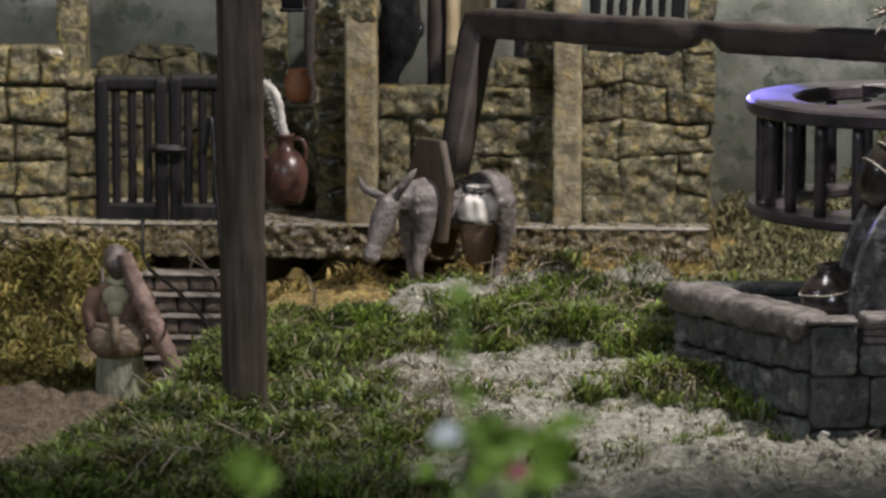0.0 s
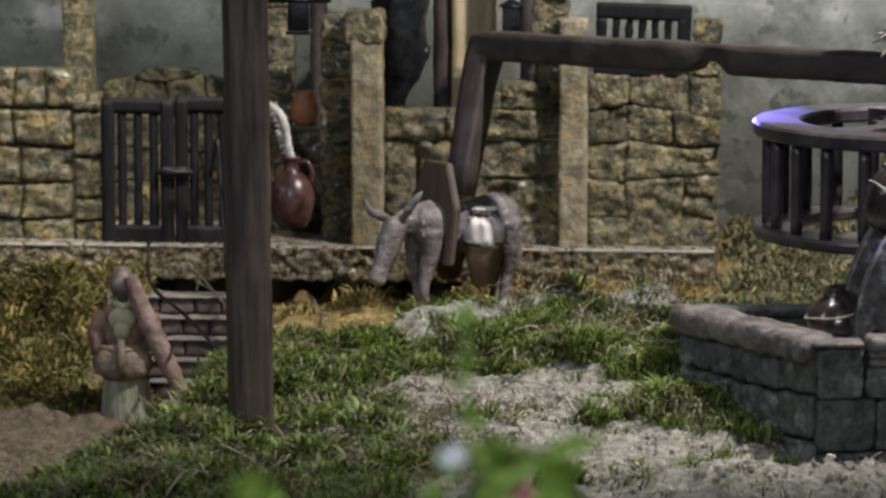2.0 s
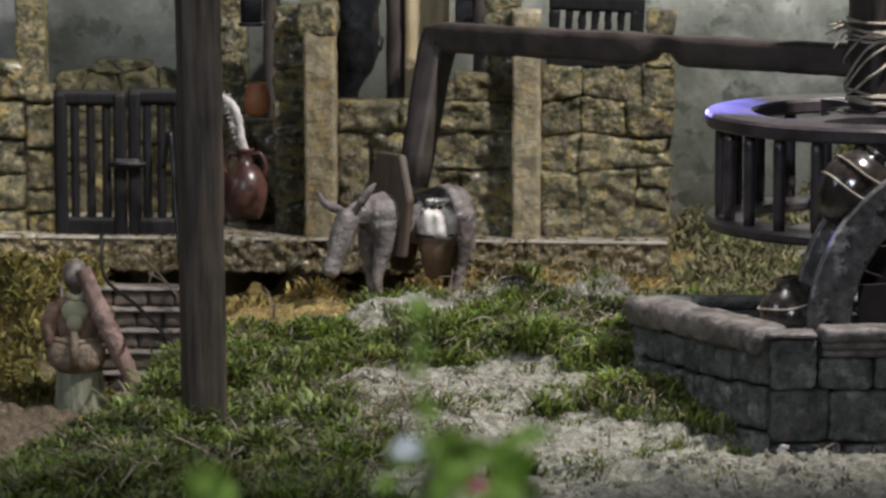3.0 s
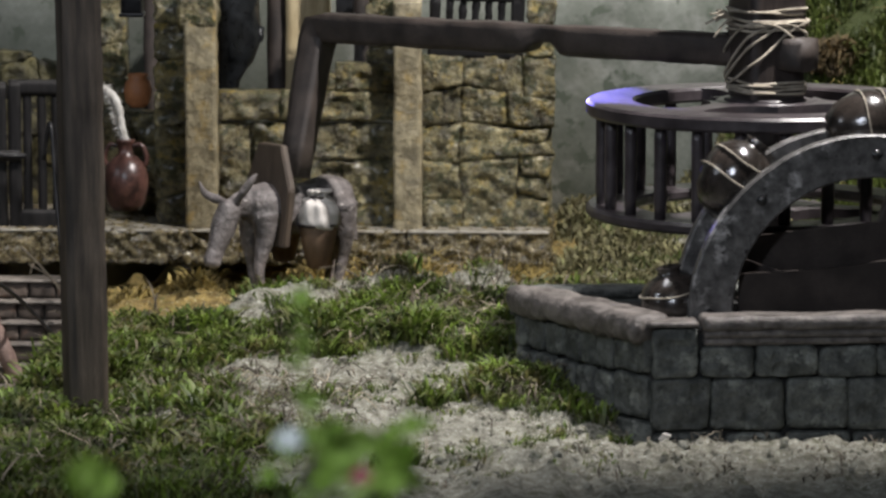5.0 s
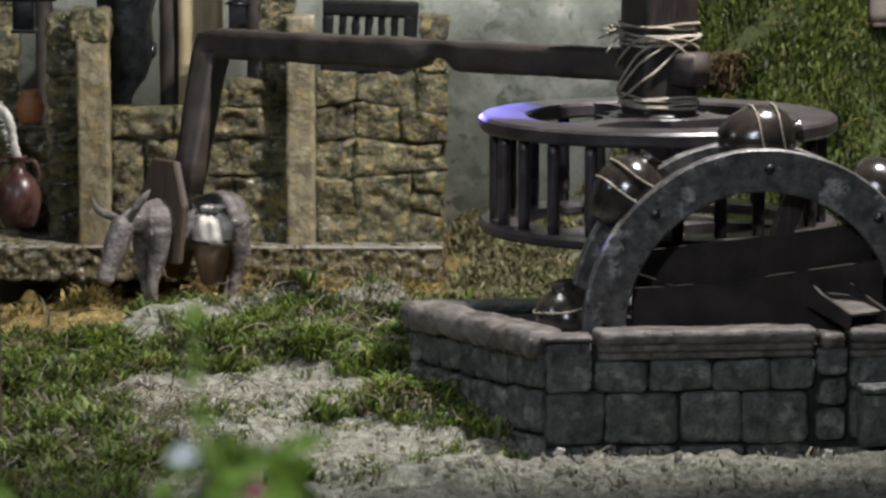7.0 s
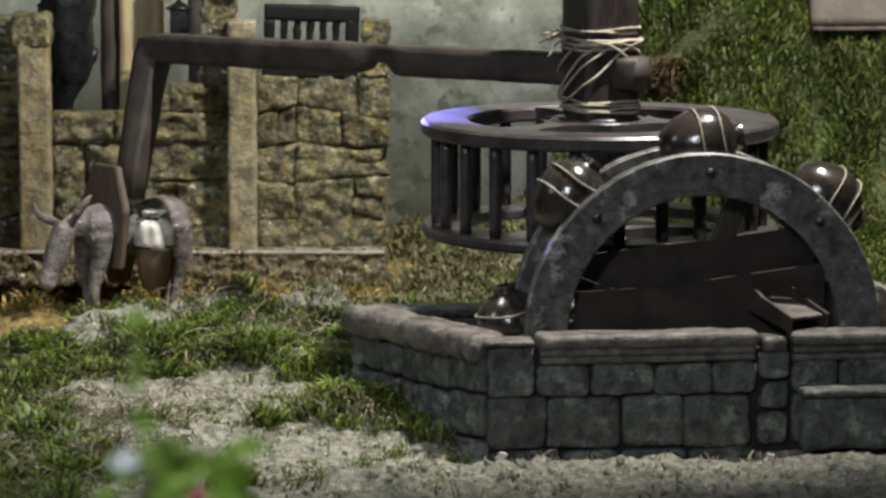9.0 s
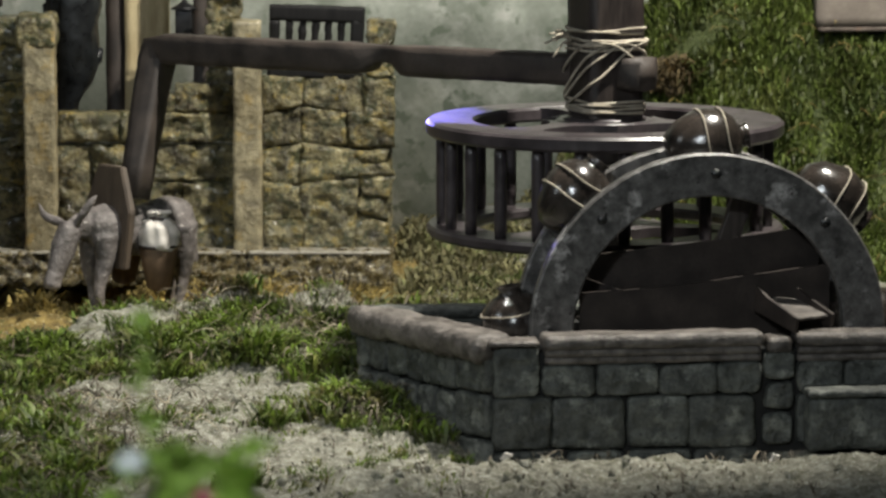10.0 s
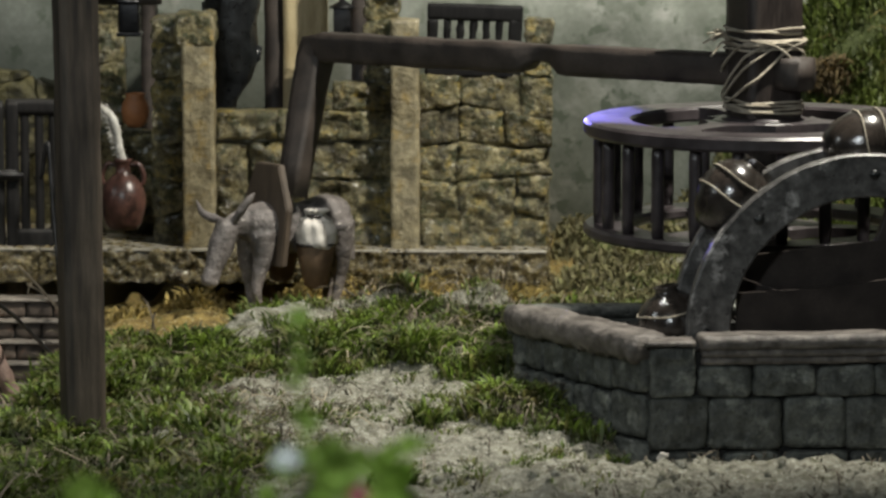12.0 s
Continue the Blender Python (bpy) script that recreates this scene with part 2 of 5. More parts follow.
TERRACOTTA = material("red_terracotta", (0.045, 0.022, 0.018), (0.13, 0.06, 0.046), 0.003, 0.014, 0.34, bump=0.2, depth=0.0003, accent=(0.022, 0.012, 0.01), accent_at=0.58)
ORANGE_CLAY = material("orange_clay", (0.3, 0.12, 0.045), (0.52, 0.22, 0.09), 0.003, 0.02, 0.6)
STRING = material("jute_string", (0.24, 0.21, 0.16), (0.52, 0.47, 0.38), 0.0008, 0.01, 0.9, bump=0.6, depth=0.0003)
FLEECE = material("white_rope_fibre", (0.4, 0.38, 0.34), (0.72, 0.7, 0.66), 0.0008, 0.01, 0.95, bump=0.7, depth=0.0005)
SAND = material("sawdust_sand", (0.17, 0.16, 0.12), (0.6, 0.59, 0.49), 0.0012, 0.009, 0.95, bump=1.0, depth=0.003, accent=(0.15, 0.15, 0.085), accent_at=0.61, lump=(0.005, 0.007), fleck=((0.7, 0.695, 0.61), 0.003, 0.63))
MOSS_LEAF = material("fresh_moss", (0.022, 0.036, 0.006), (0.22, 0.32, 0.045), 0.002, 0.03, 0.55, bump=0.0, accent=(0.15, 0.125, 0.05), accent_at=0.6, island=(0.1, 0.105, 0.035), through=0.35)
HILL_LEAF = material("hill_grass", (0.04, 0.058, 0.012), (0.15, 0.2, 0.038), 0.002, 0.05, 0.55, bump=0.0, accent=(0.17, 0.19, 0.05), accent_at=0.66, island=(0.075, 0.085, 0.025), through=0.35)
BROWN_LEAF = material("dry_brown_leaf", (0.04, 0.03, 0.014), (0.15, 0.105, 0.045), 0.002, 0.02, 0.8, bump=0.0, island=(0.07, 0.055, 0.025), through=0.2)
DRY_LEAF = material("straw_moss", (0.17, 0.13, 0.04), (0.52, 0.4, 0.13), 0.002, 0.02, 0.75, bump=0.0, island=(0.19, 0.14, 0.05), through=0.3)
OLIVE_LEAF = material("olive_moss", (0.05, 0.042, 0.014), (0.38, 0.32, 0.1), 0.002, 0.03, 0.7, bump=0.0, accent=(0.4, 0.27, 0.07), accent_at=0.62, island=(0.15, 0.16, 0.04), through=0.3)
DULL_LEAF = material("dull_olive_moss", (0.085, 0.08, 0.036), (0.26, 0.245, 0.12), 0.002, 0.03, 0.75, bump=0.0, accent=(0.13, 0.17, 0.05), accent_at=0.6, island=(0.1, 0.085, 0.04), through=0.3)
GREY_TWIG = material("grey_dry_stalks", (0.06, 0.05, 0.035), (0.24, 0.2, 0.145), 0.002, 0.03, 0.9, bump=0.0, island=(0.05, 0.042, 0.03))
PALE_TWIG = material("pale_dry_roots", (0.17, 0.145, 0.1), (0.44, 0.39, 0.29), 0.002, 0.02, 0.85, bump=0.0, island=(0.12, 0.1, 0.07))
SKY_PAINT = material("painted_grey_green_backdrop", (0.16, 0.18, 0.15), (0.36, 0.385, 0.345), 0.006, 0.055, 0.85, bump=0.15, depth=0.0003, accent=(0.46, 0.47, 0.44), accent_at=0.62, fleck=((0.14, 0.165, 0.13), 0.022, 0.6))


def tint_beyond(m, axis, height, soft, hill, cloud):
    """Tints a material on both sides of a ragged line across one axis (metres)."""
    nodes, link = m.node_tree.nodes, m.node_tree.links.new
    shader = nodes["Principled BSDF"]
    old = shader.inputs["Base Color"].links[0].from_socket
    where, split, wave = nodes.new("ShaderNodeTexCoord"), nodes.new("ShaderNodeSeparateXYZ"), nodes.new("ShaderNodeTexNoise")
    wave.inputs["Scale"].default_value, wave.inputs["Detail"].default_value = 4.0, 6.0
    add, rise, mixer = nodes.new("ShaderNodeMath"), nodes.new("ShaderNodeMapRange"), nodes.new("ShaderNodeMix")
    add.operation = "MULTIPLY_ADD"
    add.inputs[1].default_value = 0.16
    rise.inputs["From Min"].default_value, rise.inputs["From Max"].default_value = height + 0.08 - soft, height + 0.08 + soft
    mixer.data_type, mixer.blend_type = "RGBA", "MULTIPLY"
    tint = nodes.new("ShaderNodeMix")
    tint.data_type = "RGBA"
    tint.inputs[6].default_value, tint.inputs[7].default_value = (*hill, 1), (*cloud, 1)
    link(where.outputs["Object"], split.inputs[0])
    link(where.outputs["Object"], wave.inputs["Vector"])
    link(wave.outputs["Fac"], add.inputs[0])
    link(split.outputs[axis], add.inputs[2])
    link(add.outputs[0], rise.inputs["Value"])
    link(rise.outputs[0], tint.inputs[0])
    mixer.inputs[0].default_value = 1.0
    link(old, mixer.inputs[6])
    link(tint.outputs[2], mixer.inputs[7])
    link(mixer.outputs[2], shader.inputs["Base Color"])


# painted hills below pale painted clouds; brown earth in the sunken yard
tint_beyond(SKY_PAINT, "Z", 0.225, 0.02, (0.8, 0.8, 0.78), (1.4, 1.37, 1.37))
tint_beyond(SAND, "X", -0.585, 0.03, (0.6, 0.48, 0.38), (1.0, 1.0, 1.0))
HALL_DARK = material("dark_hall_wall", (0.03, 0.03, 0.035), (0.06, 0.06, 0.065), 0.02, 0.3, 0.9)
BLACK = material("soot_and_hole_black", (0.005, 0.0055, 0.006), (0.02, 0.022, 0.024), 0.003, 0.014, 0.3, bump=0.6, depth=0.001)
HIDE = material("grey_donkey_paint", (0.06, 0.054, 0.05), (0.25, 0.225, 0.212), 0.002, 0.012, 0.5, bump=0.7, depth=0.001, lump=(0.008, 0.003), fleck=((0.46, 0.43, 0.4), 0.006, 0.67))
WHITE_CLOTH = material("white_cloth", (0.46, 0.43, 0.39), (0.6, 0.57, 0.525), 0.002, 0.02, 0.9, bump=0.5, depth=0.0006)
BASKET = material("brown_basket", (0.09, 0.055, 0.03), (0.2, 0.125, 0.07), 0.0015, 0.02, 0.7, bump=0.7, depth=0.0006)
HAIR = material("grey_brown_hair", (0.06, 0.05, 0.045), (0.2, 0.17, 0.15), 0.0015, 0.008, 0.5)
SKIRT = material("pale_green_cloth", (0.14, 0.15, 0.1), (0.42, 0.43, 0.31), 0.002, 0.012, 0.8, streak=(2, 2, 0.4), lump=(0.006, 0.003), depth=0.001, bump=0.7)
JACKET = material("rust_brown_cloth", (0.11, 0.068, 0.048), (0.27, 0.18, 0.13), 0.002, 0.015, 0.8, lump=(0.006, 0.003), depth=0.001, bump=0.7)
TAN_BAG = material("tan_leather", (0.12, 0.09, 0.06), (0.29, 0.225, 0.155), 0.002, 0.015, 0.55, lump=(0.006, 0.003), depth=0.001, bump=0.7)
LIME_CLOTH = material("pale_lime_cloth", (0.3, 0.31, 0.19), (0.48, 0.49, 0.34), 0.002, 0.01, 0.8)
LOG_PINK = material("pinkish_peeled_log", (0.14, 0.088, 0.07), (0.44, 0.32, 0.27), 0.002, 0.02, 0.6, lump=(0.006, 0.003), depth=0.001, bump=0.7)
# pale painted shanks and muzzle
tint_beyond(HIDE, "Z", 0.012, 0.016, (1.75, 1.65, 1.6), (1.0, 0.98, 0.98))
IRON = material("black_iron", (0.012, 0.012, 0.013), (0.04, 0.04, 0.042), 0.002, 0.02, 0.4, metal=0.6)
GREEN_LEAF = material("clover_leaf", (0.4, 0.56, 0.13), (0.68, 0.82, 0.3), 0.004, 0.02, 0.3, bump=0.0, through=0.65)
RED_PETAL = material("red_petal", (0.28, 0.04, 0.055), (0.42, 0.1, 0.12), 0.004, 0.02, 0.5, bump=0.0)
# white colour for the disc that paints a bright glint on the plant
WHITE_GLINT = material("white_glint", (0.75, 0.78, 0.76), (0.88, 0.9, 0.88), 0.004, 0.02, 0.3, bump=0.0, through=0.5)
TIN = material("rusted_dark_tin", (0.02, 0.0155, 0.0135), (0.058, 0.045, 0.038), 0.003, 0.03, 0.5, metal=0.2, bump=0.3, depth=0.0004)
PLASTER = material("pinkish_plaster", (0.12, 0.1, 0.085), (0.22, 0.19, 0.16), 0.004, 0.04, 0.8)
HILL_SOIL = material("dark_mossy_soil", (0.03, 0.042, 0.012), (0.09, 0.11, 0.035), 0.002, 0.02, 0.9, bump=0.8, depth=0.002)
EARTH = material("ochre_earth", (0.13, 0.085, 0.024), (0.56, 0.41, 0.13), 0.0016, 0.011, 0.85, bump=1.0, depth=0.003, accent=(0.17, 0.15, 0.04), accent_at=0.6, lump=(0.007, 0.008), fleck=((0.6, 0.52, 0.28), 0.004, 0.63))


# ---- ground ----
def ease(a, b, x):
    t = max(0.0, min(1.0, (x - a) / (b - a)))
    return t * t * (3 - 2 * t)


TROUGH = [(-205, -556), (-436, -215), (420, -85), (640, -455)]


def inside(x, y, outline, grow=0.0):
    """How far a place lies inside a clockwise outline (negative outside)."""
    best = 1e9
    for (ax, ay), (bx, by) in zip(outline, outline[1:] + outline[:1]):
        ex, ey = bx - ax, by - ay
        best = min(best, ((x - ax) * ey - (y - ay) * ex) / math.hypot(ex, ey))
    return best + grow


def crest(x, y):
    """Distance beyond the bank that falls to the sunken yard by the stairs."""
    edge = -1252 + 0.24 * min(y, 0) + 0.02 * max(y, 0)
    return edge - x


def track(x):
    """Where the beaten track behind the mound runs."""
    return 340 + 0.5 * (max(-1120, min(-470, x)) + 938)


def ground_height(x, y):
    z = -4 + 67 * ease(-550, 1000, y)
    z += 10 * fbm((x, y, 0), 260, 1) + 5 * fbm((x, y, 0), 60, 2) + 3 * fbm((x, y, 0), 22, 3)
    z += ((21 + 14 * ease(-850, -1000, x) * ease(150, -50, y)) * fbm((x, y, 0), 95, 4) + 7 * fbm((x, y, 0), 42, 6)) * ease(-150, -350, x)
    bank = ease(990, 800, y) * ease(-1535, -1575, x) + ease(-1575, -1535, x)
    z -= 232 * ease(-30, 210, crest(x, y)) * ease(-3000, -600, y) * min(1, bank)
    z -= 75 * ease(700, 860, y) * ease(-1330, -1290, x) * ease(-900, -1150, x)
    z -= 90 * ease(900, 960, y) * ease(1200, 1100, y) * ease(-1330, -1290, x) * ease(-800, -1000, x)
    z -= 30 * ease(600, 820, y) * ease(-290, -380, x) * ease(1250, 1100, y)
    z += 8 * fbm((x, y, 0), 34, 9) * ease(600, 700, y) * ease(1000, 980, y)
    z += 60 * ease(1050, 1400, y) * ease(-500, -100, x)
    z += 620 * ease(960, 1620, y) * ease(-120, 330, x)
    z += 30 * math.exp(-((x + 560) / 330) ** 2 - ((y - 230) / 170) ** 2)
    z += 60 * math.exp(-((y - track(x)) / 52) ** 2) * ease(-1060, -940, x) * ease(-440, -500, x)
    z += 14 * math.exp(-((x + 1230) / 110) ** 2 - ((y - 150) / 160) ** 2)
    z -= 26 * ease(-880, -1150, x) * ease(500, 150, y)
    z += 45 * math.exp(-((x + 396) / 150) ** 2 - ((y + 330) / 190) ** 2)
    z += 25 * math.exp(-((x + 900) / 260) ** 2 - ((y + 450) / 260) ** 2)
    z += (-13 + 15 * fbm((x, y, 0), 75, 29)) * math.exp(-((inside(x, y, TROUGH) + 25) / 70) ** 2) * ease(-420, -500, y)
    z += (12 * abs(fbm((x, y, 0), 34, 7)) + 9 * fbm((x, y, 0), 17, 25)) * ease(-500, -620, y) * ease(-520, -380, x)
    z += (12 * fbm((x, y, 0), 26, 7) + 9 * fbm((x, y, 0), 60, 19)) * ease(-1330, -1420, x)
    z += 38 * fbm((x, y, 0), 75, 21) * ease(-1530, -1570, x) * ease(740, 830, y) * ease(1020, 990, y)
    if inside(x, y, TROUGH) > 40:
        z = -620
    return z


def build_ground():
    xs = [-4200 + 300 * i for i in range(8)] + [-2000 + 14 * i for i in range(213)] + [1000 + 300 * i for i in range(8)]
    ys = [-4600 + 300 * i for i in range(12)] + [-1000 + 14 * i for i in range(196)]
    verts = [(x * U, y * U, ground_height(x, y) * U) for y in ys for x in xs]
    w = len(xs)
    faces = [(j * w + i, j * w + i + 1, (j + 1) * w + i + 1, (j + 1) * w + i) for j in range(len(ys) - 1) for i in range(w - 1)]
    data = bpy.data.meshes.new("ground")
    data.from_pydata(verts, [], faces)
    data.materials.append(SAND)
    data.materials.append(EARTH)
    data.materials.append(HILL_SOIL)
    for f in data.polygons:
        x, y = f.center.x / U, f.center.y / U
        f.material_index = int(y > track(x) + 80 + 45 * fbm((x, y, 0), 60, 12) and -1540 < x < -330 + 60 * fbm((x, y, 0), 80, 2))
        if x > -40 and y > 930:
            f.material_index = 2
    data.shade_smooth()
    return tagged(new("ground", data), "pale sawdust sand ground with mossy banks", "ground", kind="structure")


build_ground()


def build_hall():
    bm = bmesh.new()
    box(bm, (7400, 40, 3200), (-1000, 1770, 1000))
    ob = part("backdrop", bm, SKY_PAINT)
    tagged(ob, "grey green wall painted like a cloudy sky", "backdrop", kind="structure")
    for name, size, at in (("wall_west", (40, 15000, 7400), (-5400, -5000, 1700)), ("wall_east", (40, 15000, 7400), (4600, -5000, 1700)),
                           ("wall_south", (10100, 40, 7400), (-400, -12500, 1700)), ("wall_north", (10100, 40, 7400), (-400, 2500, 1700)),
                           ("floor", (10100, 15100, 40), (-400, -5000, -2020)), ("ceiling", (10100, 15100, 40), (-400, -5000, 5420))):
        ob = part(name, box(bmesh.new(), size, at), HALL_DARK)
        tagged(ob, "plain dark exhibition hall " + name.split("_")[0], name.split("_")[0], kind="structure")


build_hall()


# ---- the ruined building ----
def plinth():
    t = thing("stone_plinth", (-1198, 1200, 84), label="long rough mossy stone plinth under the ruined walls", category="plinth", kind="")
    x = -802.0
    for k, w in enumerate((300, 260, 420, 330, 294)):
        # thin top slab, paler than the plinth stone below it
        part("top_slab", rough_block((w - 2.5, 404, 7), 8, 1.6, 21.0 + k, 2, 30, 50), PALE_TOP, t, "pale top slab of the plinth", at=put(x + w / 2, -1, 33))
        ob = part("plinth_stone", rough_block((w - 1.5, 400, 68), 5, 9.0, 3.0 + k, 2.5, 20, 84), PLINTH, t, at=put(x + w / 2, 0, 0))
        x += w


plinth()


def rubble_stone(poly, depth, seed, amp, soft=1):
    """A craggy stone over an outline of (x, z); its face looks along -y and bulges from y = 0."""
    c = Vector((sum(p[0] for p in poly) / len(poly), sum(p[1] for p in poly) / len(poly)))
    per = [(Vector(a), Vector(b)) for a, b in zip(poly, poly[1:] + poly[:1])]
    total = sum((b - a).length for a, b in per)
    n = max(16, min(44, int(total / 11)))
    rim = []
    for k in range(n):
        s = total * k / n
        for a, b in per:
            if s <= (b - a).length:
                rim.append(a + (b - a) * (s / max(1e-6, (b - a).length)))
                break
            s -= (b - a).length
        else:
            rim.append(Vector(poly[0]))
    for _ in range(soft):
        rim = [(rim[k - 1] + 2 * rim[k] + rim[(k + 1) % n]) / 4 for k in range(n)]
    rim = [p + Vector((noise.noise(Vector((p.x / 14, p.y / 14, seed))), noise.noise(Vector((p.y / 14, seed, p.x / 14))))) * amp * 0.45 for p in rim]
    bm = bmesh.new()
    rings = []
    for s, y in ((0.97, depth), (0.99, 12), (0.985, 5), (0.95, 0), (0.86, -2), (0.74, -2), (0.6, -2), (0.44, -2), (0.24, -2)):
        ring = []
        for p in rim:
            q = c + (p - c) * s
            v = Vector((q.x, y, q.y))
            if y < depth:
                f = 1 - 2 * abs(noise.noise(Vector((q.x / 42 + seed, q.y / 30, seed * 2.3))))
                v.y -= amp * (0.7 * f + 0.7 * fbm((q.x, q.y, seed * 11), 30, seed)) * min(1, (16 - y) / 14)
                v.x += 0.35 * amp * noise.noise(Vector((q.x / 16, q.y / 16, seed)))
                v.z += 0.35 * amp * noise.noise(Vector((q.y / 16, q.x / 16, seed + 5)))
            ring.append(bm.verts.new(v))
        rings.append(ring)
    for a, b in zip(rings, rings[1:]):
        for k in range(n):
            bm.faces.new((a[k], a[(k + 1) % n], b[(k + 1) % n], b[k]))
    bm.faces.new(rings[-1]), bm.faces.new(rings[0])
    return bm


def clip(poly, point, normal):
    """The part of an outline on the far side of a line from its normal."""
    out = []
    for a, b in zip(poly, poly[1:] + poly[:1]):
        da = (a[0] - point[0]) * normal[0] + (a[1] - point[1]) * normal[1]
        db = (b[0] - point[0]) * normal[0] + (b[1] - point[1]) * normal[1]
        if da <= 0:
            out.append(a)
        if da * db < 0:
            t = da / (da - db)
            out.append((a[0] + (b[0] - a[0]) * t, a[1] + (b[1] - a[1]) * t))
    return out


def cells(width, height, courses, aspect, jitter, rng):
    """Outlines of irregular stones that fill a rectangle."""
    seeds, z, row = [], 0.0, 0
    while z < height:
        h = courses[row % len(courses)]
        w = h * aspect
        x = w * (0.25 if row % 2 else 0.55) * rng.uniform(0.8, 1.2)
        while x < width:
            seeds.append((x, z + h / 2 + rng.uniform(-0.35, 0.35) * jitter * h))
            x += w * rng.uniform(1 - jitter, 1 + 1.6 * jitter)
        z += h
        row += 1
    out = []
    for s in seeds:
        poly = [(0.0, 0.0), (width, 0.0), (width, height), (0.0, height)]
        for q in seeds:
            if q is not s and poly:
                # upright distances count more, so that the stones lie in courses
                poly = clip(poly, ((s[0] + q[0]) / 2, (s[1] + q[1]) / 2), (q[0] - s[0], (q[1] - s[1]) * 3.2))
        if len(poly) > 2:
            out.append(poly)
    return out


def masonry(name, x0, x1, y, z0, tops, courses, label, depth=60, seed=1, aspect=1.3, amp=9.0, mat=None):
    """A wall of separate irregular stones; tops gives its height at even steps along it."""
    rng = random.Random(seed)
    mat = mat or WALL_STONE
    wall = thing(name, (x0, y, z0), label=label, category="wall")
    width = x1 - x0
    bm = rough_block((width - 10, depth - 18, min(tops) - z0 - 8), 20, 4, seed, 4, 40)
    part("core", bm, mat, wall, "rough ochre mortar between the stones", at=put(width / 2, depth / 2 - 3, (min(tops) - z0) / 2))

    def top(x):
        mid = max(0, min(0.9999, x / width)) * (len(tops) - 1)
        i = int(mid)
        return tops[i] + (tops[i + 1] - tops[i]) * (mid - i) - z0

    for poly in cells(width, max(tops) - z0, courses, aspect, 0.36, rng):
        if min(z for x, z in poly) > top(sum(x for x, z in poly) / len(poly)) - 14:
            continue
        poly = [(x, min(z, top(x) + rng.uniform(-5, 3))) for x, z in poly]
        cx, cz = sum(p[0] for p in poly) / len(poly), sum(p[1] for p in poly) / len(poly)
        bm = rubble_stone([((x - cx) * 1.02, (z - cz) * 1.03) for x, z in poly], depth * 0.9, rng.random() * 40, amp)
        part("stone", bm, mat, wall, at=put(cx, rng.uniform(-5, 6), cz))
    return wall


def craggy(quad, depth, seed, amp, at=(0, 0), worn=4.0):
    """A weathered block over four corners (x, z), anticlockwise from the lower left; its rough face looks along -y."""
    a, b, c, d = [Vector(p) for p in quad]
    wide, high = ((b - a).length + (c - d).length) / 2, ((d - a).length + (c - b).length) / 2
    nu, nv = max(4, min(34, int(wide / 6.5))), max(4, min(34, int(high / 6.5)))
    lean = Euler((0, 0, noise.noise(Vector((seed, 3.1, 0))) * 1.3)).to_matrix().to_2x2()
    bm = bmesh.new()
    grid = []
    for j in range(nv + 1):
        for i in range(nu + 1):
            u, v = i / nu, j / nv
            p = (a * (1 - u) + b * u) * (1 - v) + (d * (1 - u) + c * u) * v
            du, dv = min(u, 1 - u) * wide, min(v, 1 - v) * high
            edge = 1 - math.hypot(max(0.0, 1 - du / worn), max(0.0, 1 - dv / worn))
            q = lean @ p
            r = p + Vector(at)
            crag = 1.2 * (0.5 - 2 * abs(noise.noise(Vector((r.x / 70 + r.y / 120, r.y / 52, 2.7)))))
            crag += 0.6 * (1 - 2 * abs(noise.noise(Vector((q.x / 34, q.y / 23, seed)))))
            crag += 0.35 * (1 - 2 * abs(noise.noise(Vector((q.x / 14, q.y / 12, seed + 9)))))
            crag += 0.4 * noise.noise(Vector((q.x / 8, q.y / 7, seed + 4)))
            y = -amp * crag * (0.7 + 0.3 * max(0.0, edge)) + 2.5 * (1 - edge) ** 2
            shake = Vector((noise.noise(Vector((p.x / 15, p.y / 15, seed))), noise.noise(Vector((p.y / 15, seed, p.x / 15))))) * amp * 0.4
            grid.append(bm.verts.new((p.x + shake.x, y, p.y + shake.y)))
    w = nu + 1
    for j in range(nv):
        for i in range(nu):
            bm.faces.new((grid[j * w + i], grid[j * w + i + 1], grid[(j + 1) * w + i + 1], grid[(j + 1) * w + i]))
    rim = [grid[i] for i in range(w)] + [grid[j * w + nu] for j in range(1, nv + 1)] + [grid[nv * w + i] for i in range(nu - 1, -1, -1)] + [grid[j * w] for j in range(nv - 1, 0, -1)]
    back = [bm.verts.new((v.co.x, depth, v.co.z)) for v in rim]
    for k in range(len(rim)):
        m = (k + 1) % len(rim)
        bm.faces.new((rim[k], rim[m], back[m], back[k]))
    bm.faces.new(back)
    return bm


